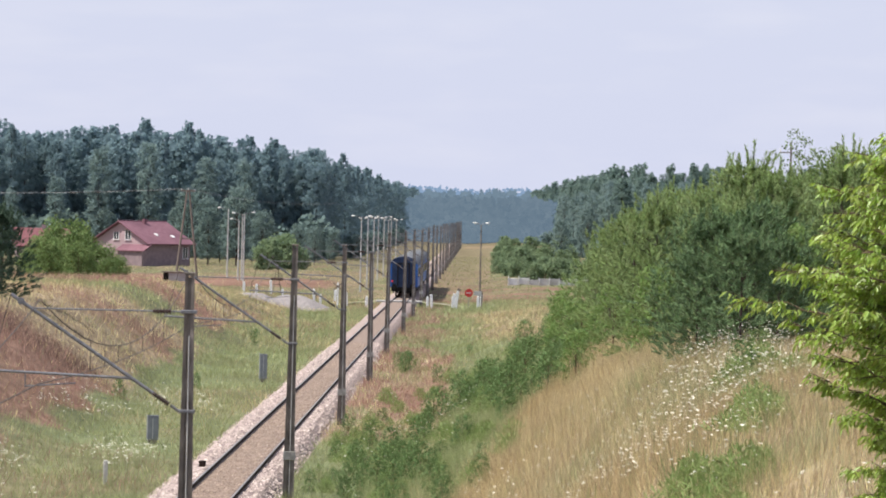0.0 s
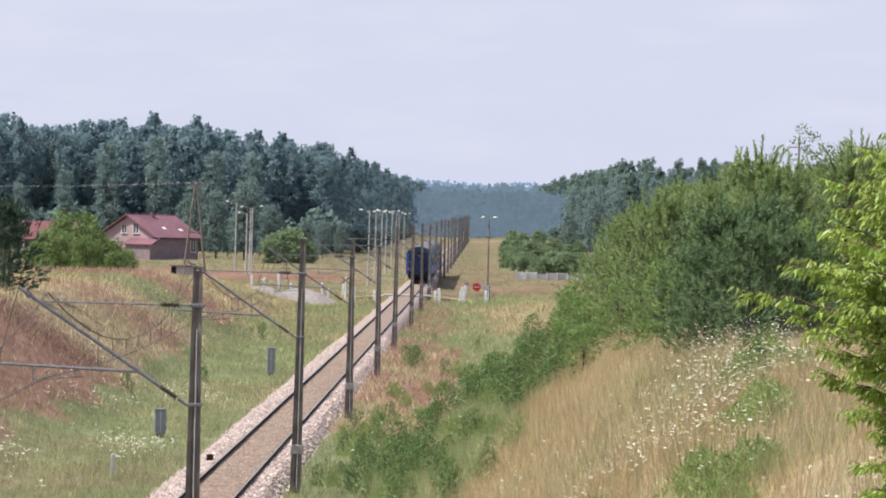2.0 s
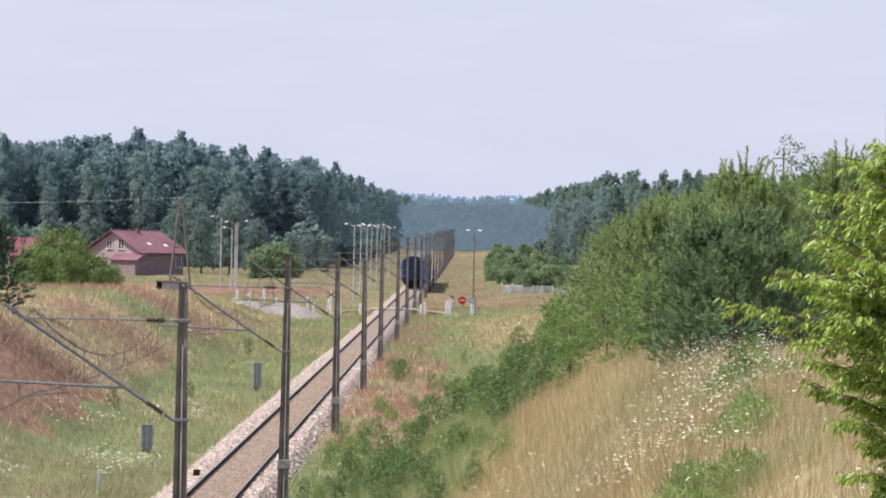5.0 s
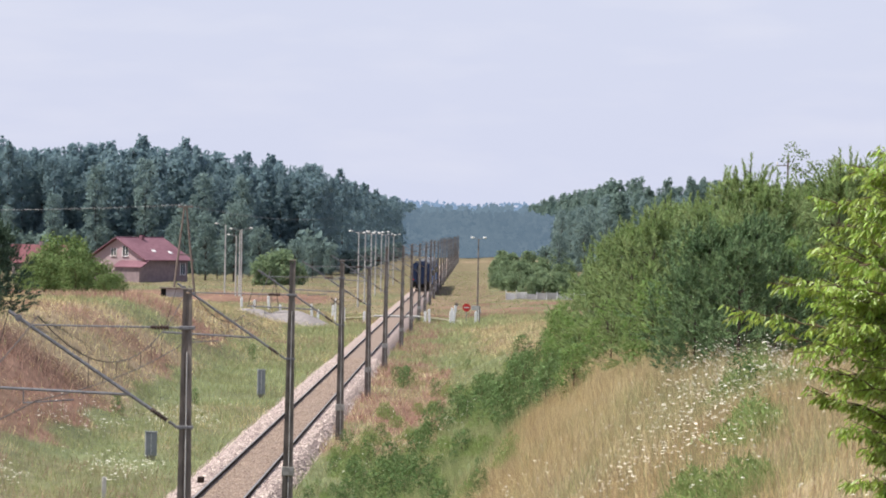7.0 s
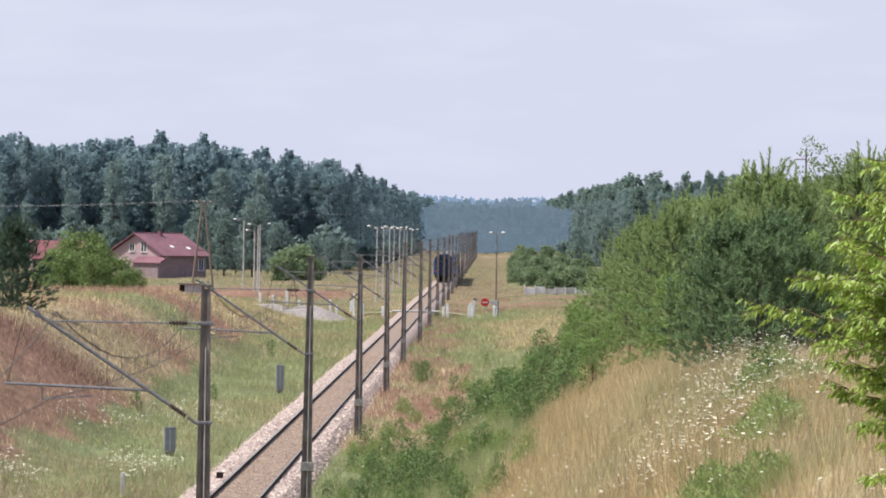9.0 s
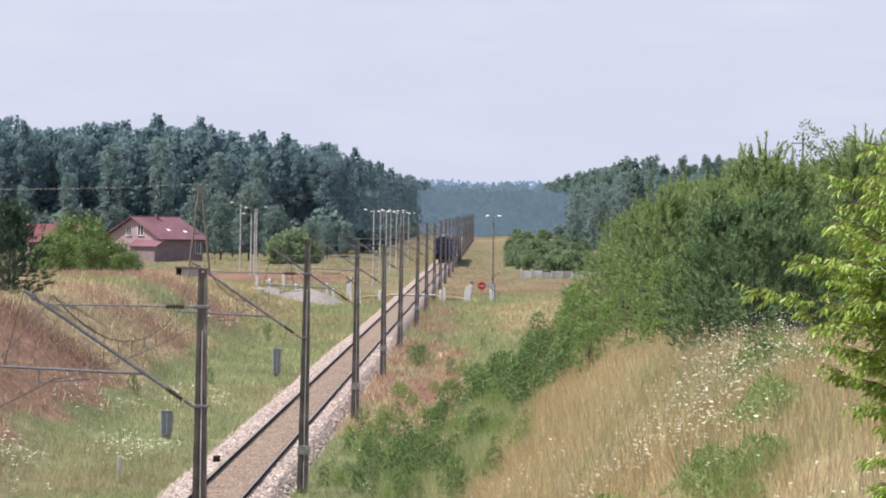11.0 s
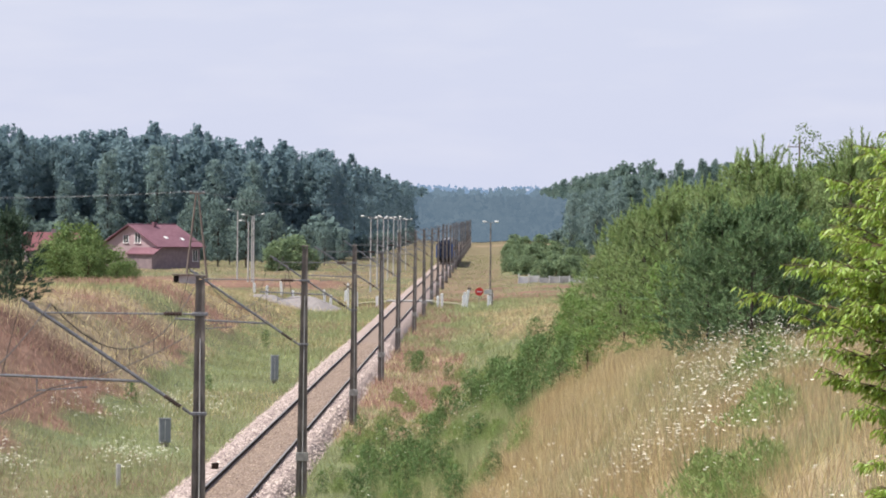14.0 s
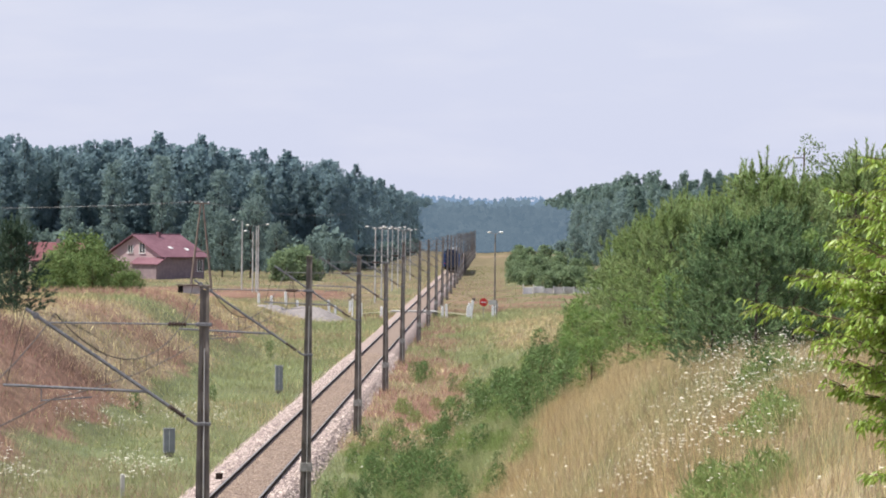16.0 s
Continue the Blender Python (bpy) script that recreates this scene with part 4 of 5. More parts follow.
build_line_pole(pose(19.88, 150, 4.2), 7.5, 0.7, "concrete", "grey concrete pole with a short crossarm above the bank", 0.05)
build_line_pole(pose(23.5, 260, 2.6), 9.8, -0.6, "wood", "dark wooden pole with a side arm behind the pines", 0.045)
wl = thing("power_line", "thin dark power wires strung between utility poles", "power line")
for dx in (-0.8, 0.8):
    for a, b, s in (((-27.7, 610, 10.8), (-75, 640, 10.0), 0.6), ((-27.7, 610, 10.8), (-14, 760, 9.8), 0.8)):
        a, b = Vector(a) + Vector((0, dx, 0)), Vector(b) + Vector((0, dx, 0))
        part("wire", polyline(bmesh.new(), [a.lerp(b, k / 10) - Vector((0, 0, 4 * s * k / 10 * (1 - k / 10))) for k in range(11)], 0.018), M["steel"], wl)


def build_wall_right():
    t = thing("concrete_fence", "low pale concrete panel fence beyond the meadow", "fence")
    for j in range(8):
        x = 11.2 + 1.25 * j
        part("panel", boxed(x + 0.08, 622, -0.4, x + 1.15, 622.12, 0.75 + 0.12 * math.sin(j * 2.2), bevel=0.02), M["pale_concrete"] if j > 1 else M["white_paint"], t)
        part("post", boxed(x - 0.06, 621.93, -0.4, x + 0.06, 622.17, 1.1 if j < 2 else 0.9), M["white_paint"], t)


build_wall_right()
sg = thing("signal_post", "slim white post with a weathered diagonal warning cross", "signal", place(-5.65, 476))
part("post", tubed((0, 0, -0.4), (0, 0, 2.3), 0.09, 0.08), M["white_paint"], sg)
for s in (-1, 1):
    bm = boxed(-0.55, -0.13 - 0.02 * s, -0.06, 0.55, -0.11 - 0.02 * s, 0.06)
    bmesh.ops.rotate(bm, cent=(0, 0, 0), matrix=Matrix.Rotation(radians(38 * s), 3, "Y"), verts=bm.verts)
    bmesh.ops.translate(bm, vec=(0, 0, 1.95), verts=bm.verts)
    part("cross_board", bm, M["wood"], sg, "weathered diagonal warning board")


# ---- trees ----
def tree(name, label, category, group, build, material, bark, at, rng):
    t = thing(name, label, category, at, group)
    (tv, cv) = build(rng)
    part("trunk", tv, bark, t)
    ob_from("crown", mesh_np("crown", *cv), material, t)
    return t


def pine_tall(rng, h=21.0, r=2.9, n=5000, bare=0.03, size=0.50, peak=0.3):
    """A forest pine: stem, upswept limbs and an uneven crown of rounded needle clumps; peak sets where it is widest."""
    bm = bmesh.new()
    tube(bm, (0, 0, -0.5), (0, 0, h * 0.55), 0.20, 0.14, n=7)
    tube(bm, (0, 0, h * 0.55), (0, 0, h * 0.95), 0.14, 0.03, n=6)
    pts, outs = [], []
    k = 46
    for j in range(k):
        u = (j + rng.random()) / k
        z = h * (bare + (0.95 - bare) * u)
        rr = r * math.sqrt(max(0.04, 1 - (1.22 * u - peak) ** 2 / 0.98)) * (0.65 + 0.5 * rng.random())
        a = j * 2.4 + rng.random()
        c = np.array([math.cos(a) * rr * 0.62, math.sin(a) * rr * 0.62, z + 0.3])
        if j % 3 == 0:
            tube(bm, (0, 0, z - 0.9), tuple(c), 0.045, 0.015, n=3)
        m = n // k
        q = rng.normal(size=(m, 3))
        q /= np.linalg.norm(q, axis=1, keepdims=True)
        pts.append(c + q * rng.random((m, 1)) ** 0.25 * np.array([rr * 0.48, rr * 0.48, 0.75 + 0.45 * rng.random()]))
        outs.append((q + 0.4 * np.array([math.cos(a), math.sin(a), 0.3])) * np.array([1, 1, 0.3]))
    q = rng.normal(size=(60, 3))
    pts.append(np.array([0, 0, h * 0.95]) + np.clip(q, -1.4, 1.4) * np.array([0.35, 0.35, 0.5]))
    outs.append(q)
    v, f = leaves(np.concatenate(pts), size, rng, 1.1, up=0.3, out=np.concatenate(outs), loose=0.6)
    v = v.reshape(-1, 4, 3)[:, :3].reshape(-1, 3)
    return bm, (v, np.arange(len(v)).reshape(-1, 3))


def leafy(h, r, n, size, clumps=26, bare=0.12, trunk=0.16, aspect=0.6, loose=0.8, hang=1.0):
    def build(rng):
        bm = bmesh.new()
        tube(bm, (0, 0, -0.4), (0, 0, h * 0.6), trunk, trunk * 0.5, n=7)
        pts, outs = [], []
        for j in range(clumps):
            u = (j + 0.5) / clumps
            z = h * (bare + (0.96 - bare) * u)
            prof = math.sin(math.pi * (0.12 + 0.80 * u)) ** 0.7
            rr = r * prof * (0.55 + 0.45 * rng.random())
            a = j * 2.4 + rng.random()
            c = np.array([math.cos(a) * rr * 0.7, math.sin(a) * rr * 0.7, z])
            tube(bm, (0, 0, max(0.1, z * 0.6)), tuple(c), trunk * 0.25, trunk * 0.06, n=4)
            s = r * 0.30 * (0.7 + 0.6 * rng.random())
            q = rng.normal(size=(n // clumps, 3))
            q /= np.linalg.norm(q, axis=1, keepdims=True)
            pts.append(c + q * s * rng.random((n // clumps, 1)) ** 0.4 * np.array([1, 1, 0.8]))
            outs.append((q + 0.4 * np.array([math.cos(a), math.sin(a), 0.4])) * np.array([1, 1, hang]))
        return bm, leaves(np.concatenate(pts), size, rng, aspect, up=0.1, out=np.concatenate(outs), loose=loose)
    return build


def pine_young(h, r, shoots=9, needles=22, limbs=7):
    """A young pine: whorled upswept limbs that end in upright brushes of needles."""
    def build(rng):
        bm = bmesh.new()
        tube(bm, (0, 0, -0.4), (0, 0, h), 0.07, 0.015, n=7)
        base, way, length = [], [], []
        whorls = 12
        for wv in range(whorls):
            u = (wv + 0.3) / whorls
            z0 = h * (0.02 + 0.88 * u)
            ln = r * (1 - u) ** 0.65 + 0.22
            for b in range(limbs):
                a = b * 6.283 / limbs + wv * 1.3 + rng.random() * 0.6
                l1 = ln * (0.5 + 0.65 * rng.random())
                d = np.array([math.cos(a), math.sin(a), 0.0])
                root = np.array([0, 0, z0])
                end = root + d * l1 + np.array([0, 0, l1 * (0.25 + 0.5 * u)])
                tube(bm, tuple(root), tuple(root + (end - root) * 0.7), 0.014, 0.006, n=3)
                tuft = rng.normal(size=(3, 3)) * np.array([0.16, 0.16, 0.10]) * (0.6 + 0.4 * l1)
                for s in range(shoots):
                    k3 = s % 3
                    q = (1.0, 0.72, 0.45)[k3] - 0.1 * rng.random()
                    p = root + (end - root) * q + tuft[k3] + rng.normal(size=3) * 0.07
                    w = d * (1.0 - 0.75 * u) + np.array([0, 0, 0.45 + 0.7 * u]) + rng.normal(size=3) * 0.38
                    base.append(p)
                    way.append(w / np.linalg.norm(w))
                    length.append(rng.uniform(0.22, 0.42))
        for s in (0, 1, 2, 3, 4, 5, 6, 7, 8) * 3:
            a, ring = s * 1.9, 0.0 if s == 0 else 0.10 + 0.05 * s
            base.append(np.array([ring * math.cos(a), ring * math.sin(a), h * (0.94 - 0.016 * s)]) + rng.normal(size=3) * 0.012)
            w = np.array([0.22 * math.cos(a) * (s > 0), 0.22 * math.sin(a) * (s > 0), 1.0])
            way.append(w / np.linalg.norm(w))
            length.append(0.66 if s == 0 else rng.uniform(0.42, 0.62))
        base, way, length = np.array(base), np.array(way), np.array(length)
        n = len(base)
        k = n * needles
        t = np.tile(np.linspace(0, 1, needles), n)[:, None]
        wy, ln = np.repeat(way, needles, 0), np.repeat(length, needles)[:, None]
        c = np.repeat(base, needles, 0) + wy * ln * t
        out = np.cross(wy, rng.normal(size=(k, 3)))
        out /= np.linalg.norm(out, axis=1, keepdims=True)
        d = wy * 0.8 + out * (1.0 - 0.4 * t)
        d /= np.linalg.norm(d, axis=1, keepdims=True)
        e = np.cross(d, out)
        e /= np.linalg.norm(e, axis=1, keepdims=True) + 1e-9
        nl = rng.uniform(0.11, 0.17, (k, 1)) * (1.1 - 0.35 * t)
        v = np.stack([c - e * 0.019, c + e * 0.019, c + d * nl], 1).reshape(-1, 3)
        return bm, (v, np.arange(3 * k).reshape(-1, 3))
    return build


def weed(h, n, spread):
    """An upright bunch of long narrow leaves."""
    def build(rng):
        bm = bmesh.new()
        for _ in range(7):
            x, y = rng.normal(size=2) * spread * 0.5
            tube(bm, (x * 0.5, y * 0.5, -0.1), (x, y, h * rng.uniform(0.6, 1.0)), 0.008, 0.004, n=3)
        p = rng.normal(size=(n, 3)) * np.array([spread * 0.5, spread * 0.5, 0])
        p[:, 2] = h * 0.75 * rng.random(n) * np.exp(-((p[:, 0] ** 2 + p[:, 1] ** 2) / spread ** 2))
        return bm, leaves(p, h * 0.15, rng, 0.13, up=0.6)
    return build


rng = np.random.default_rng(12)
FOREST = []
for j in range(6):
    FOREST.append(tree("pine_tree", "tall dark green forest pine in a dense wood, haze in its colour", "tree", "forest pines", lambda r_, j=j: pine_tall(r_, 19.3 + 0.6 * j, 2.5 + 0.25 * j, peak=(0.3, 0.45, 0.2)[j % 3]), M["pine_far"], M["dark_bark"], pose(0, 0, 0), rng))
EDGE = [tree("pine_tree", "tall pine at the edge of a wood, greyed in colour for haze", "tree", "forest pines", lambda r_, j=j: pine_tall(r_, 19.6 + 0.9 * j, 2.8 + 0.3 * j, peak=0.38), M["pine_green"], M["dark_bark"], pose(0, 0, 0), rng) for j in range(3)]
BROAD = [tree("broadleaf_tree", "olive green broadleaf tree at the forest edge, haze in its colour", "tree", "forest broadleaf trees", leafy(12.0, 3.4, 2300, 0.45, 40), M["leaf_far"], M["dark_bark"], pose(0, 0, 0), rng)]
BIRCH = [tree("broadleaf_tree", "tall green broadleaf tree among forest pines, paled in colour for haze", "tree", "forest broadleaf trees", leafy(18.5, 3.3, 2600, 0.5, 52, bare=0.04, trunk=0.07, loose=0.6, hang=0.3), M["birch_far"], M["dark_bark"], pose(0, 0, 0), rng) for _ in range(2)]


def stand(src, spots, zoff=0.0):
    """Copies of the source trees at spots of x, y, scale; the first ones take the sources themselves."""
    used = set()
    for j, (x, y, s) in enumerate(spots):
        k = int(rng.integers(len(src)))
        m = pose(x, y, float(land(x, y)) + zoff, 0, 0, float(rng.uniform(0, 360)))
        o = src[k] if k not in used else copy_thing(src[k], m)
        used.add(k)
        o.matrix_basis = m
        o.scale = (s * float(rng.uniform(0.9, 1.15)), s * float(rng.uniform(0.9, 1.15)), s)
    for k in range(len(src)):
        if k not in used:
            src[k].matrix_basis = pose(spots[0][0] + 2 + k, spots[0][1] + 6, 0)


spots = []
# left wood: a front along the meadow, then its flank along the line
for row in range(6):
    for j in range(40):
        x = -128 + j * 2.8 + rng.uniform(-1.2, 1.2)
        y = 880 + 6 * row + 22 * max(0.0, (x + 70) / 50) + rng.uniform(-3, 3)
        if x < -19:
            spots.append((x, y, rng.uniform(0.88, 1.03) * (1.09 if x < -40 else 0.97) * (1 - 0.07 * (row == 0))))
for j in range(60):
    y = 930 + j * 18
    for row in range(2):
        spots.append((-19.0 - 4.5 * row + rng.uniform(-1.2, 1.2), y + rng.uniform(-6, 6), rng.uniform(0.76, 0.90)))
# right wood along the line
for j in range(50):
    y = 1000 + j * 28
    for row in range(2):
        spots.append((36.5 - 7.0 * (y - 1000) / 1400 + 4.5 * row + rng.uniform(-1.2, 1.2), y + rng.uniform(-9, 9), rng.uniform(0.85, 1.0)))
for j in range(36):
    spots.append((43 + (j % 18) * 2.8 + rng.uniform(-1, 1), 985 + 12 * (j // 18) + rng.uniform(-6, 6), rng.uniform(0.82, 0.96)))
near_spots = [p for p in spots if (p[1] < 884 and p[0] < -40) or (-30 < p[0] < 0 and p[1] < 960) or (0 < p[0] < 70 and p[1] < 1010)]
far_spots = [p for p in spots if p not in near_spots]


def merged_wood(name, label, src, places, material):
    """Many trees of the far rows as one mesh."""
    vs, fs, k = [], [], 0
    for x, y, s in places:
        for ch in src[int(rng.integers(len(src)))].children:
            if not ch.name.startswith("crown"):
                continue
            me = ch.data
            v = np.empty(len(me.vertices) * 3, np.float32)
            me.vertices.foreach_get("co", v)
            a = rng.uniform(0, 6.283)
            v = v.reshape(-1, 3, 3)[::4]
            mid = v.mean(1, keepdims=True)
            v = (mid + (v - mid) * 1.75).reshape(-1, 3) * s
            c, d = math.cos(a), math.sin(a)
            vs.append(np.stack([v[:, 0] * c - v[:, 1] * d + x, v[:, 0] * d + v[:, 1] * c + y, v[:, 2] + float(land(x, y))], 1))
            fs.append(np.arange(len(v)).reshape(-1, 3) + k)
            k += len(v)
    ob = ob_from(name, mesh_np(name, np.concatenate(vs), np.concatenate(fs)), material)
    return tagged(ob, label, "woods", kind="stuff")


merged_wood("forest_trees", "dense dark green pine wood in depth, haze in its colour", FOREST, [p for p in far_spots if p[0] < 0], M["pine_far"])
merged_wood("forest_trees", "dense pine wood along the railway, greyed in colour for haze", EDGE, [p for p in far_spots if p[0] > 0], M["pine_green"])
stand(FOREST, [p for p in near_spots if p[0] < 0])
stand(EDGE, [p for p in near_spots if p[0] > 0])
stand(BIRCH, [(-58.5, 874, 1.05), (-50.0, 876, 1.10), (-85.0, 872, 0.95), (-73.0, 868, 0.62), (-78.0, 868, 0.7), (-40.5, 884, 0.98), (-34.0, 890, 0.95), (-97.0, 872, 0.9), (-65.5, 870, 0.75),
              (40.0, 985, 0.85), (46.5, 975, 0.9), (33.8, 1010, 0.8)]
      + [(34.5 + 1.1 * j + float(rng.uniform(-1.5, 1.5)), 1060 - 8 * j + float(rng.uniform(-8, 8)), float(rng.uniform(0.68, 0.92))) for j in range(12)]
      + [(31.0 + float(rng.uniform(-1, 2)), 1120 + 60 * j, float(rng.uniform(0.65, 0.85))) for j in range(7)])
stand(BROAD, [(-37.0, 770, 0.95), (-33.5, 765, 0.85), (-29.0, 760, 1.0), (-25.5, 768, 0.7), (-40, 790, 0.7), (-21, 790, 0.55), (-18.5, 800, 0.5), (22, 900, 0.7), (27, 920, 0.9), (32, 960, 1.0)]
      + [(-41 + 1.7 * j + float(rng.uniform(-0.6, 0.6)), 815 + float(rng.uniform(-12, 12)) + (60 if j > 10 else 0), float(rng.uniform(0.22, 0.5))) for j in range(15)])

BUSH = [tree("bush", "rounded green leafy bush on the meadow", "bush", "green bushes", leafy(3.6, 2.3, 3400, 0.20, 34, bare=0.05, trunk=0.08), M["bush"], M["twig"], pose(0, 0, 0), rng) for _ in range(2)]
stand(BUSH, [(-25.3, 372, 0.62), (-24.0, 366, 0.92), (-22.7, 372, 1.28), (-21.6, 368, 1.05), (-20.2, 374, 0.80), (-18.9, 372, 0.55), (-24.0, 382, 0.95), (-23.2, 362, 0.85), (-20.9, 360, 0.75), (-19.2, 364, 0.5)], -0.2)
UNDER = [tree("bush", "green undergrowth bush at the forest edge, dulled in colour for haze", "bush", "forest edge bushes", leafy(3.6, 2.3, 750, 0.55, 26, bare=0.03, trunk=0.08), M["leaf_far"], M["twig"], pose(0, 0, 0), rng) for _ in range(2)]
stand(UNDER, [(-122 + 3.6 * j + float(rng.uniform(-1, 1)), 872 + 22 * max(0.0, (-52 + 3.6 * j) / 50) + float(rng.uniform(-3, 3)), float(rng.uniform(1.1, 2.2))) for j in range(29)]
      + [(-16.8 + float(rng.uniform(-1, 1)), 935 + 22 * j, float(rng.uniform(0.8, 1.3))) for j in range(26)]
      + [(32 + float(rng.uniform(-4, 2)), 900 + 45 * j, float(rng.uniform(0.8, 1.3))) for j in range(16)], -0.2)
FARBUSH = [tree("bush", "dull green bush beyond the meadow, haze in its colour", "bush", "far bushes", leafy(3.2, 2.3, 1700, 0.34, 30, bare=0.03, trunk=0.08), M["far_bush"], M["twig"], pose(0, 0, 0), rng) for _ in range(2)]
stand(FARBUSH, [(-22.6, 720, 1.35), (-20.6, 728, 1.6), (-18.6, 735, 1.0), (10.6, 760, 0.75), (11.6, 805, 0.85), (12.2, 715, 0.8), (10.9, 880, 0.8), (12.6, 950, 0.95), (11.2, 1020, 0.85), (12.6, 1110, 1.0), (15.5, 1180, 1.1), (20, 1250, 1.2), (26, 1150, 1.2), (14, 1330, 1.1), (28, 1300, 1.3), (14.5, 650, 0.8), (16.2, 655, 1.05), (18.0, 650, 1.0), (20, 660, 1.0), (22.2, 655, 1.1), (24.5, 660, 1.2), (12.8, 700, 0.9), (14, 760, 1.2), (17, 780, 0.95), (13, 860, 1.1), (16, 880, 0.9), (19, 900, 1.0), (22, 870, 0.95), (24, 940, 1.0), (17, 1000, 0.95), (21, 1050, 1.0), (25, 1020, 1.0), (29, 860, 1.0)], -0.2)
r9 = np.random.default_rng(90)
TUFT = [tree("weed_plant", "brownish green weed clump on the far meadow", "weed", "weeds on the far meadow", weed(0.8, 160, 1.2), M["bush"], M["twig"], pose(0, 0, 0), rng) for _ in range(2)]
stand(TUFT, [(float(r9.uniform(-45, -6)) if r9.random() < 0.6 else float(r9.uniform(4, 24)), float(r9.uniform(505, 860)), float(r9.uniform(0.5, 1.1))) for _ in range(90)], -0.05)

YOUNG = [tree("young_pine", "young bushy pine with upright light green shoots on the bank", "tree", "young pines", pine_young(5.6 - 0.4 * j, 2.1 + 0.15 * j), M["pine_near"], M["dark_bark"], pose(0, 0, 0), rng) for j in range(3)]
stand(YOUNG, [(15.4, 131, 1.02), (16.8, 128, 1.02), (18.0, 131, 1.05), (12.7, 144, 0.90), (14.2, 151, 1.06), (15.5, 146, 1.10), (12.8, 168, 0.92), (14.2, 172, 1.08), (16.2, 168, 1.2),
              (12.6, 190, 0.86), (13.9, 195, 1.02), (15.7, 192, 1.15), (17.7, 196, 1.2), (12.9, 222, 0.84), (14.7, 226, 1.0), (16.7, 222, 1.15), (19.2, 226, 1.2), (17.6, 150, 1.18), (19.4, 160, 1.2), (19.0, 135, 1.05),
              (21.2, 180, 1.25), (22.7, 215, 1.35), (13.9, 255, 0.86), (16.2, 260, 1.0), (18.7, 262, 1.15), (21.7, 262, 1.2), (14.3, 131, 0.82)], -0.45)
DARK = [tree("pine_tree", "dark green pine on the crest of the bank", "tree", "", pine_young(5.2, 1.9), M["pine_dark"], M["dark_bark"], pose(0, 0, 0), rng)]
stand(DARK, [(-16.2, 250, 0.92), (-17.8, 246, 1.0), (-16.7, 258, 0.95)], -0.2)

FRONT = [tree("young_pine", "round dark green young pine at the edge of the bank", "tree", "young pines", pine_young(4.9, 2.5, shoots=10, limbs=8), M["front_pine"], M["dark_bark"], pose(0, 0, 0), rng)]
stand(FRONT, [(13.0, 123, 0.60), (13.9, 120, 0.70), (14.9, 122, 0.68), (13.5, 127, 0.80), (14.6, 127, 0.84)], -0.3)

SHRUB = [tree("shrub", "low dense green shrub in the ditch beside the track", "shrub", "ditch shrubs", leafy(1.85, 0.72, 1000, 0.105, 30, bare=0.02, trunk=0.02, aspect=0.4, loose=0.8), M["shrub"], M["twig"], pose(0, 0, 0), rng) for _ in range(3)]
PALE = [tree("shrub", "pale green feathery shrub in the ditch", "shrub", "ditch shrubs", leafy(1.4, 0.6, 700, 0.09, 22, bare=0.02, trunk=0.015, aspect=0.3, loose=1.2), M["shrub_pale"], M["twig"], pose(0, 0, 0), rng) for _ in range(2)]
WEED = [tree("weed_plant", "bright green upright weed bunch in the dry grass", "weed", "weeds on the banks", weed(0.95, 900, 0.5), M["weed"], M["weed"], pose(0, 0, 0), rng) for _ in range(3)]
SAPLING = [tree("broadleaf_sapling", "bright green broadleaf sapling among young pines", "tree", "saplings on the bank", leafy(3.0, 1.15, 2200, 0.11, 24, bare=0.05, trunk=0.05, aspect=0.5), M["sapling"], M["twig"], pose(0, 0, 0), rng) for _ in range(2)]
sp, wp = [], []
for x0, y0, dx, dy, k, lo, hi in ((3.6, 182, 0.7, 9, 10, 0.35, 0.7), (5.4, 188, 1.1, 10, 16, 0.5, 0.95), (6.2, 165, 1.3, 10, 16, 0.4, 0.8), (8.0, 192, 0.8, 7, 10, 0.7, 1.15),
                                  (7.0, 206, 1.0, 8, 8, 0.4, 0.8), (9.2, 214, 0.8, 9, 9, 0.6, 1.05), (10.2, 238, 0.8, 12, 10, 0.6, 1.0), (3.7, 284, 0.6, 6, 6, 0.5, 0.85), (8.6, 232, 1.0, 10, 6, 0.3, 0.6),
                                  (4.9, 150, 0.9, 6, 8, 0.4, 0.7), (8.9, 172, 0.9, 9, 8, 0.5, 0.9), (10.9, 205, 0.6, 14, 7, 0.6, 1.0), (5.2, 320, 1.5, 30, 5, 0.3, 0.5), (9.8, 166, 0.6, 8, 9, 0.5, 0.9), (7.3, 142, 0.8, 5, 7, 0.4, 0.7), (10.6, 184, 0.6, 9, 7, 0.6, 1.0), (3.6, 160, 0.7, 7, 10, 0.35, 0.65), (5.6, 146, 0.8, 5, 9, 0.4, 0.7), (4.4, 173, 0.8, 6, 9, 0.4, 0.75)):
    for j in range(k):
        sp.append((x0 + dx * float(rng.normal()), y0 + dy * float(rng.normal()) * 1.2, float(rng.uniform(lo * 0.8, hi))))
sp += [(-8.2, 225, 0.6), (-6.2, 250, 0.55), (13.6, 107, 0.8), (13.1, 103, 0.65), (-6.9, 330, 0.7), (5.6, 262, 0.6), (6.2, 270, 0.5), (-9.9, 172, 0.6)]
for j in range(60):
    y = 136 + 130 * rng.random()
    wp.append((2.4 + 7.4 * rng.random(), y, rng.uniform(0.5, 1.1)))
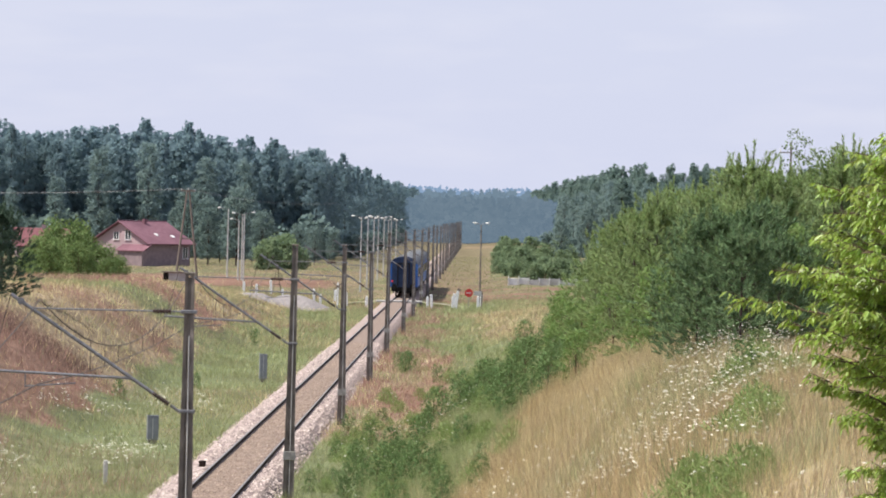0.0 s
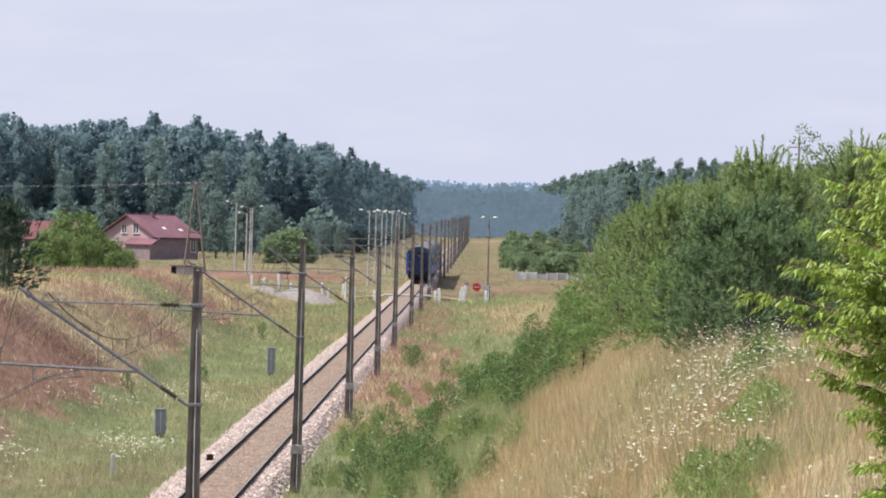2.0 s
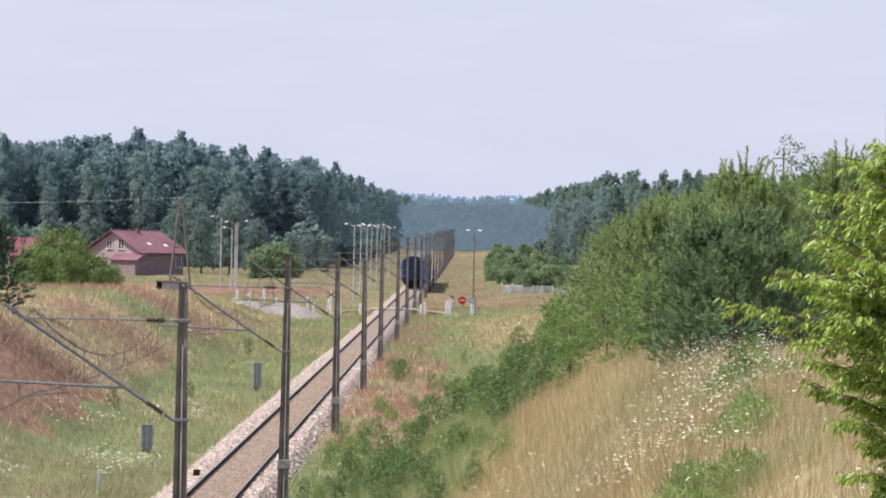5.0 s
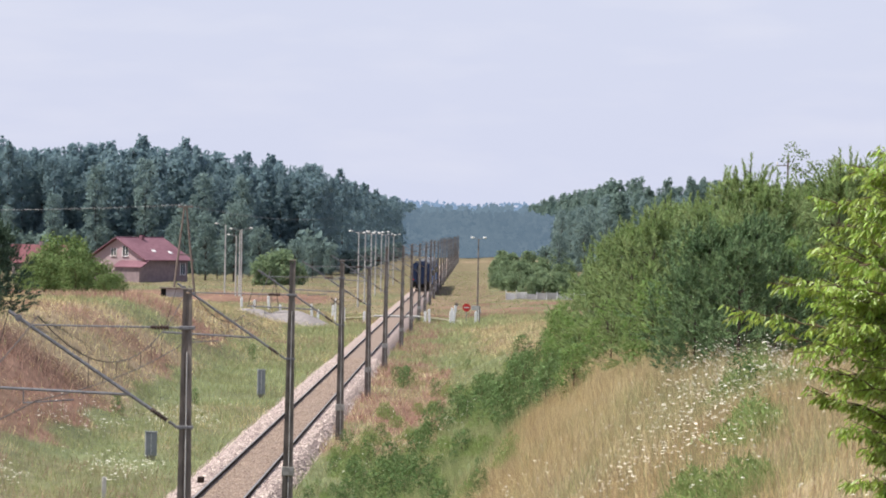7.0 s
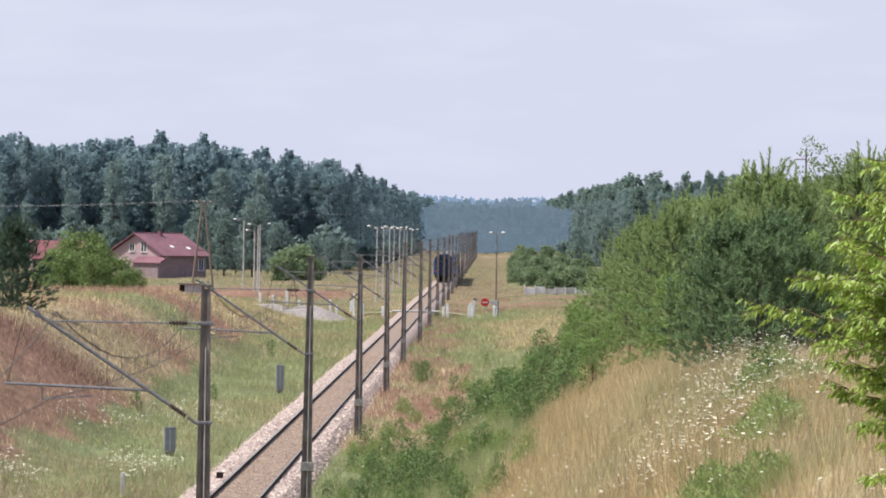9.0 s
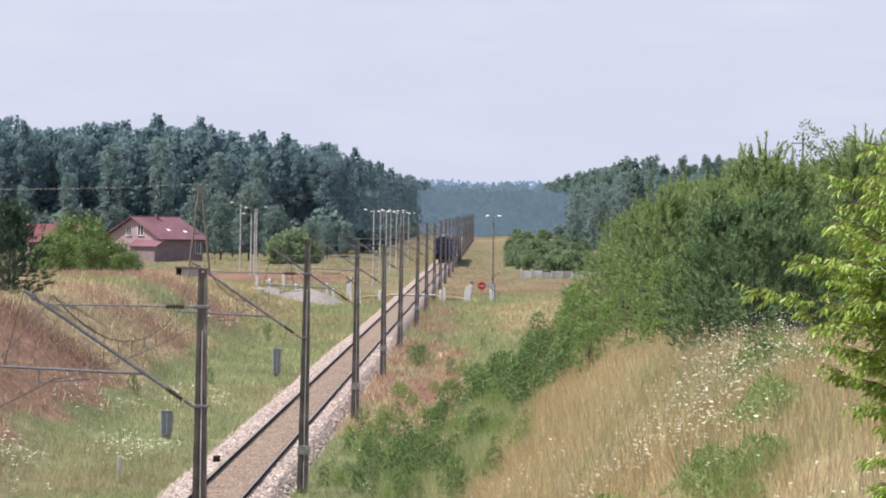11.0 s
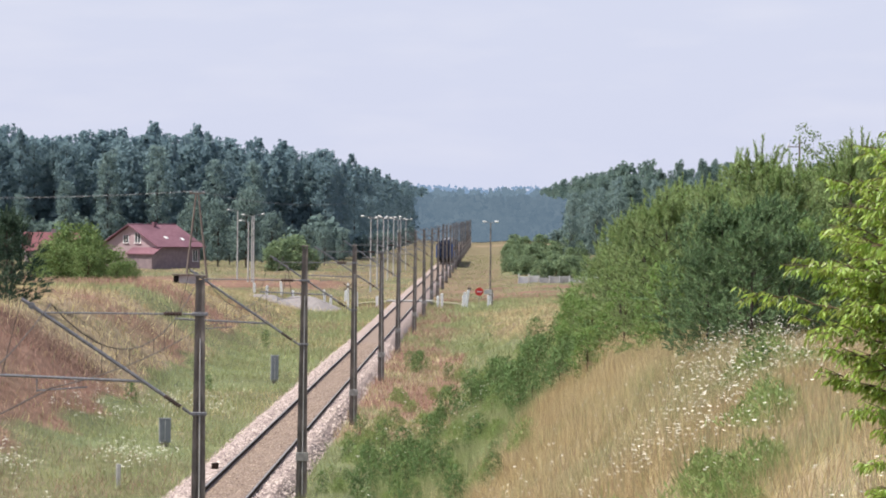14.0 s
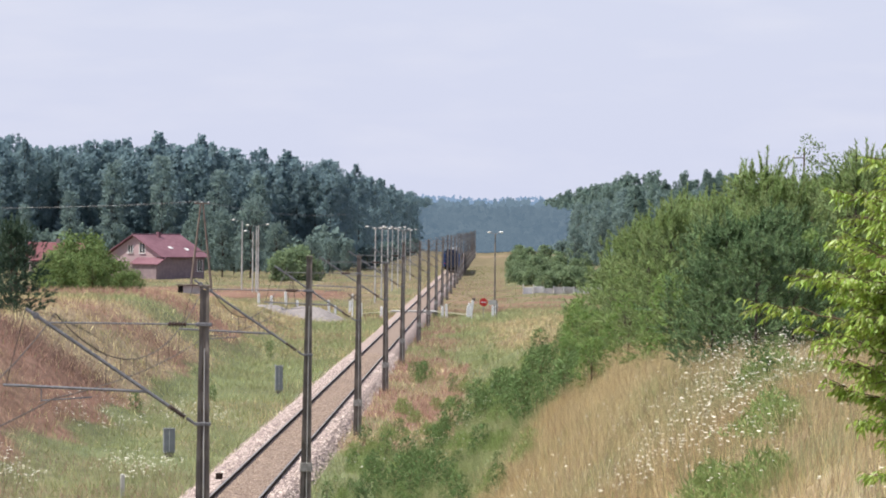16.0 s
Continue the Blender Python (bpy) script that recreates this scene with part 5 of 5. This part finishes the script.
for x0, y0, k in ((11.2, 74, 9), (9.6, 60, 8), (11.0, 56, 9), (12.6, 84, 5), (9.5, 86, 4), (13.2, 102, 5), (11.1, 53, 9)):
    for j in range(k):
        wp.append((x0 + rng.normal() * 0.35, y0 + rng.normal() * 2.2, rng.uniform(0.6, 1.2)))
stand(SHRUB, [p for k, p in enumerate(sp) if k % 4], -0.12)
stand(PALE, [p for k, p in enumerate(sp) if k % 4 == 0], -0.08)
stand(WEED, wp, -0.03)
stand(SAPLING, [(11.9, 158, 0.8), (11.3, 178, 0.75), (12.6, 141, 0.9), (14.4, 140, 1.1), (11.0, 200, 0.8), (11.4, 228, 0.8), (12.0, 250, 0.8), (15.6, 126, 1.15), (14.8, 160, 1.3), (10.6, 150, 0.6), (10.4, 186, 0.6)], -0.1)
TALL = [tree("broadleaf_sapling", "tall thin broadleaf sapling rising over the pines", "tree", "saplings on the bank", leafy(6.0, 0.75, 1100, 0.075, 20, bare=0.45, trunk=0.02, aspect=0.55), M["bush"], M["twig"], pose(0, 0, 0), rng)]
stand(TALL, [(16.3, 138, 1.08), (16.9, 136, 0.97)], -0.1)


def build_near_tree():
    """A small tree whose long leafy twigs hang into view."""
    t = thing("willow_tree", "bright yellow-green tree with long drooping leaves on slender branches", "tree", pose(11.75, 44, float(land(11.75, 44))))
    r2 = np.random.default_rng(31)
    part("trunk", tubed((0.45, 0, -0.5), (0.2, 0, 4.4), 0.07, 0.02), M["twig"], t)
    lc, ld = [], []
    for b in range(76):
        z1 = 0.9 + 3.8 * (b + 0.5) / 76
        reach = float(np.interp(z1, (1.2, 2.0, 2.5, 2.9, 3.25, 3.7, 4.2, 4.7), (1.0, 1.0, 1.15, 1.6, 1.95, 1.5, 1.4, 0.95)))
        reach *= 1.0 if b % 5 == 2 else r2.uniform(0.45, 0.9)
        a = math.pi + r2.uniform(-0.8, 0.8)
        way = Vector((math.cos(a), math.sin(a), 0))
        p0 = Vector((0.2 + 0.1 * r2.normal(), 0.1 * r2.normal(), max(0.4, z1 - reach * r2.uniform(0.15, 0.5))))
        bm = bmesh.new()
        seg = 12
        path = []
        for s in range(seg + 1):
            u = s / seg
            rise = (z1 - p0.z) * (1.9 * u - 0.9 * u * u)
            path.append(p0 + way * (reach * u) + Vector((0.02 * r2.normal(), 0.02 * r2.normal(), rise + 0.02 * r2.normal())))
        for s in range(seg):
            tube(bm, path[s], path[s + 1], 0.010 * (1 - s / seg) + 0.003, 0.010 * (1 - (s + 1) / seg) + 0.003, n=5)
            if s < 2:
                continue
            for tw in range(4):
                side = Vector((-way.y, way.x, 0)) * r2.choice((-1, 1)) * r2.uniform(0.4, 1.0)
                e = (way * 0.8 + side + Vector((0, 0, r2.uniform(-0.5, 0.5)))).normalized() * r2.uniform(0.10, 0.26)
                tube(bm, path[s], path[s] + e, 0.004, 0.002, n=4)
                for k in range(8):
                    u = (k + 1) / 8
                    lc.append(path[s] + e * u)
                    w = e.normalized().cross(Vector((0, 0, 1))) * (1 if k % 2 else -1)
                    ld.append(e.normalized() * 0.55 + w * 0.5 + Vector((0, 0, -0.65)) + Vector(tuple(r2.normal(size=3) * 0.22)))
        part("branch", bm, M["twig"], t)
    c, d = np.array([tuple(q) for q in lc]), np.array([tuple(q) for q in ld])
    n = len(c)
    d /= np.linalg.norm(d, axis=1, keepdims=True)
    e = np.cross(d, np.array([0, 0, 1.0]) + 0.5 * r2.normal(size=(n, 3)))
    e /= np.linalg.norm(e, axis=1, keepdims=True)
    k = np.cross(e, d)
    ln = r2.uniform(0.06, 0.11, (n, 1))
    w = ln * 0.14
    # a narrow leaf, folded along its rib
    v = np.stack([c, c + d * ln * 0.45 + e * w + k * w * 0.4, c + d * ln - k * ln * 0.15, c + d * ln * 0.45 - e * w + k * w * 0.4], 1).reshape(-1, 3)
    i = 4 * np.arange(n)[:, None]
    f = np.concatenate([i + np.array([[0, 1, 2]]), i + np.array([[0, 2, 3]])])
    ob_from("leaves", mesh_np("leaves", v, f), M["willow"], t)


build_near_tree()


# ---- distance ----
def far_wood(name, label, y, z_top, x0, x1, n, size, seed, material):
    """A deep belt of tree tops: leaf masses over an uneven canopy."""
    r2 = np.random.default_rng(seed)
    x = r2.uniform(x0, x1, n)
    d = r2.random(n)
    tops = z_top * (0.90 + 0.16 * (fnoise(x * 0.012, x * 0 + 1, seed) - 0.5) + 0.045 * (vnoise(x * 0.16, np.floor(d * 5), seed + 3) - 0.4))
    z = tops * (0.02 + 0.98 * r2.random(n) ** 0.7) - size * 0.4
    v, f = leaves(np.stack([x, y + 60 * d, z], 1), size, r2, 0.8, up=0.3)
    # an added backing sheet in the belt's own glowing material closes the gaps
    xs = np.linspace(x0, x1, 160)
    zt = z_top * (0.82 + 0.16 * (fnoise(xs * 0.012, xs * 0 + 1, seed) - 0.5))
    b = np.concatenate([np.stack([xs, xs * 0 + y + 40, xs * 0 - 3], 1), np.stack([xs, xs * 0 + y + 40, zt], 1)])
    i = np.arange(159)
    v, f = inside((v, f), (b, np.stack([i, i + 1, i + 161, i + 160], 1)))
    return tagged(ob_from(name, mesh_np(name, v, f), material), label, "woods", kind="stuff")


far_wood("backdrop_woods", "far woods on the plain, their haze a blue glow", 1640, 16.0, -120, 180, 12000, 2.6, 4, M["hazy_wood"])
far_wood("backdrop_woods", "far woods on the plain, their haze a blue glow", 2250, 20.5, -150, 250, 10000, 3.4, 9, M["hazier_wood"])
far_wood("backdrop_ridge", "wooded ridge on the horizon, its haze a pale blue glow", 4500, 37.5, -350, 450, 16000, 4.0, 6, M["hazy_ridge"])


# ---- grass ----
def blades(x, y, h, w, rng_, lean=0.25, seg=1):
    n = len(x)
    z = land(x, y) - 0.02
    a = rng_.uniform(0, 6.283, n)
    b = np.stack([x, y, z], 1)
    side = np.stack([np.cos(a), np.sin(a) * 0.4, np.zeros(n)], 1) * w[:, None] * 0.5
    tip = b + np.stack([rng_.normal(size=n) * lean * h, rng_.normal(size=n) * lean * h, h], 1)
    v = np.stack([b - side, b + side, tip], 1).reshape(-1, 3)
    return v, np.arange(3 * n).reshape(n, 3)


def sow(name, label, material, which, n, xr, yr, hr, wr, seed, power=1.0, lean=0.25):
    """Blades of one kind, thick where that kind's share of the ground is large."""
    r2 = np.random.default_rng(seed)
    x = r2.uniform(*xr, n * 3)
    y = yr[0] + (yr[1] - yr[0]) * r2.random(n * 3) ** power
    wgt = zone(x, y)[which]
    tuft = 0.35 + 1.3 * sstep(0.4, 0.65, fnoise(x * 1.3, y * 0.8, seed))
    edge = 0.5 * (fnoise(x * 0.7, y * 0.22, 17) - 0.5)
    keep = (r2.random(n * 3) < wgt * tuft) & ((x < -1.95 + edge) | (x > 1.55 + edge))
    x, y = x[keep][:n], y[keep][:n]
    m = len(x)
    h = r2.uniform(*hr, m) * (0.7 + 0.6 * fnoise(x * 0.5, y * 0.3, seed + 9))
    far = np.clip(y / 200, 0.6, 3)
    v, f = blades(x, y, h, r2.uniform(*wr, m) * far, r2, lean)
    tagged(ob_from(name, mesh_np(name, v, f), material), label, "grass", kind="stuff")


sow("dry_grass", "tall golden dry grass on the sunny bank", M["dry"], 0, 190000, (4.5, 17), (52, 180), (0.3, 0.75), (0.009, 0.016), 51, 0.8, 0.3)
sow("dry_grass", "dry straw-coloured grass along the cutting", M["dry"], 0, 60000, (-36, 20), (150, 520), (0.25, 0.5), (0.018, 0.03), 52, 1.0, 0.45)
sow("green_grass", "lush green grass on the bank", M["green"], 1, 60000, (4, 17), (52, 200), (0.25, 0.6), (0.012, 0.02), 53)
sow("green_grass", "green meadow grass beside the track", M["green"], 1, 110000, (-36, 20), (145, 520), (0.2, 0.45), (0.018, 0.03), 54, 1.3, 0.45)
sow("red_sorrel", "reddish brown sorrel among the grass", M["red"], 2, 90000, (-36, 20), (145, 520), (0.25, 0.5), (0.018, 0.03), 55, 1.3, 0.45)


sow("dry_grass", "straw-coloured grass on the far meadow", M["dry"], 0, 30000, (-60, 40), (500, 1100), (0.12, 0.26), (0.02, 0.03), 56, 1.3)
sow("green_grass", "green grass on the far meadow", M["green"], 1, 40000, (-60, 40), (500, 1100), (0.12, 0.28), (0.02, 0.03), 57, 1.3)


# a band of short dark brown blades down the left slope
r3 = np.random.default_rng(71)
bx_, by_ = r3.uniform(-17, -9.8, 6000), 228 + 5.5 * r3.normal(size=6000)
by_ += 0.5 * (bx_ + 12)
bv = blades(bx_, by_, r3.uniform(0.12, 0.34, 6000), r3.uniform(0.016, 0.03, 6000), r3, 0.6)
tagged(ob_from("brown_weeds", mesh_np("brown_weeds", *bv), M["dark_blade"]), "band of dark brown blades down the slope", "weeds", kind="stuff")


def umbels(name, n, xr, yr, seed, size, cond):
    """White flower heads: small flat domes on thin stalks."""
    r2 = np.random.default_rng(seed)
    x, y = r2.uniform(*xr, n * 4), r2.uniform(*yr, n * 4)
    keep = cond(x, y, r2)
    x, y = x[keep][:n], y[keep][:n]
    m = len(x)
    z = land(x, y) + r2.uniform(0.45, 0.95, m)
    s = r2.uniform(*size, m)
    k = 6
    an = np.arange(k) * 2 * np.pi / k
    ring = np.stack([np.cos(an), np.sin(an), np.zeros(k)], 1)
    c = np.stack([x, y, z], 1)
    v = np.concatenate([c[:, None] + np.array([0, 0, 0.22]) * s[:, None, None], c[:, None] + ring[None] * s[:, None, None] + r2.normal(size=(m, k, 3)) * 0.12 * s[:, None, None]], 1)
    f = np.array([(0, 1 + a, 1 + (a + 1) % k) for a in range(k)])
    f = (f[None] + (k + 1) * np.arange(m)[:, None, None]).reshape(-1, 3)
    tagged(ob_from(name, mesh_np(name, v.reshape(-1, 3), f), M["flower"]), "white flat wildflower heads in the grass", "flowers", kind="stuff")
    g = np.stack([x, y, land(x, y)], 1)
    e = np.array([0.005, 0, 0])
    v = np.stack([g - e, g + e, c], 1).reshape(-1, 3)
    tagged(ob_from("flower_stalks", mesh_np("flower_stalks", v, np.arange(3 * m).reshape(m, 3)), M["green"]), "thin green stalks under white flower heads", "flowers", kind="stuff")


umbels("white_flowers", 2700, (6.5, 15), (54, 122), 61, (0.014, 0.040), lambda x, y, r: r.random(len(x)) < sstep(0.30, 0.55, fnoise(x * 0.5, y * 0.12, 77)) * (0.25 + 0.75 * sstep(3.0, 0.3, np.abs(x - 8.4 - 0.095 * (y - 60)))))
umbels("white_flowers", 900, (-10, -3), (145, 240), 62, (0.03, 0.06), lambda x, y, r: (fnoise(x * 0.5, y * 0.1, 78) > 0.55) & (y < 170 + 90 * r.random(len(x))))
umbels("white_flowers", 140, (3, 8), (140, 240), 63, (0.025, 0.05), lambda x, y, r: fnoise(x * 0.6, y * 0.1, 79) > 0.55)


# ---- what moves ----
TRAIN_KEYS = ((0.0, 508.0), (2.5, 576.0), (7.0, 688.0), (12.0, 805.0), (14.0, 850.0), (16.0, 890.0))


def motions():
    walk(TRAIN, [(t, pose(0, y, 0)) for t, y in TRAIN_KEYS])


motions()
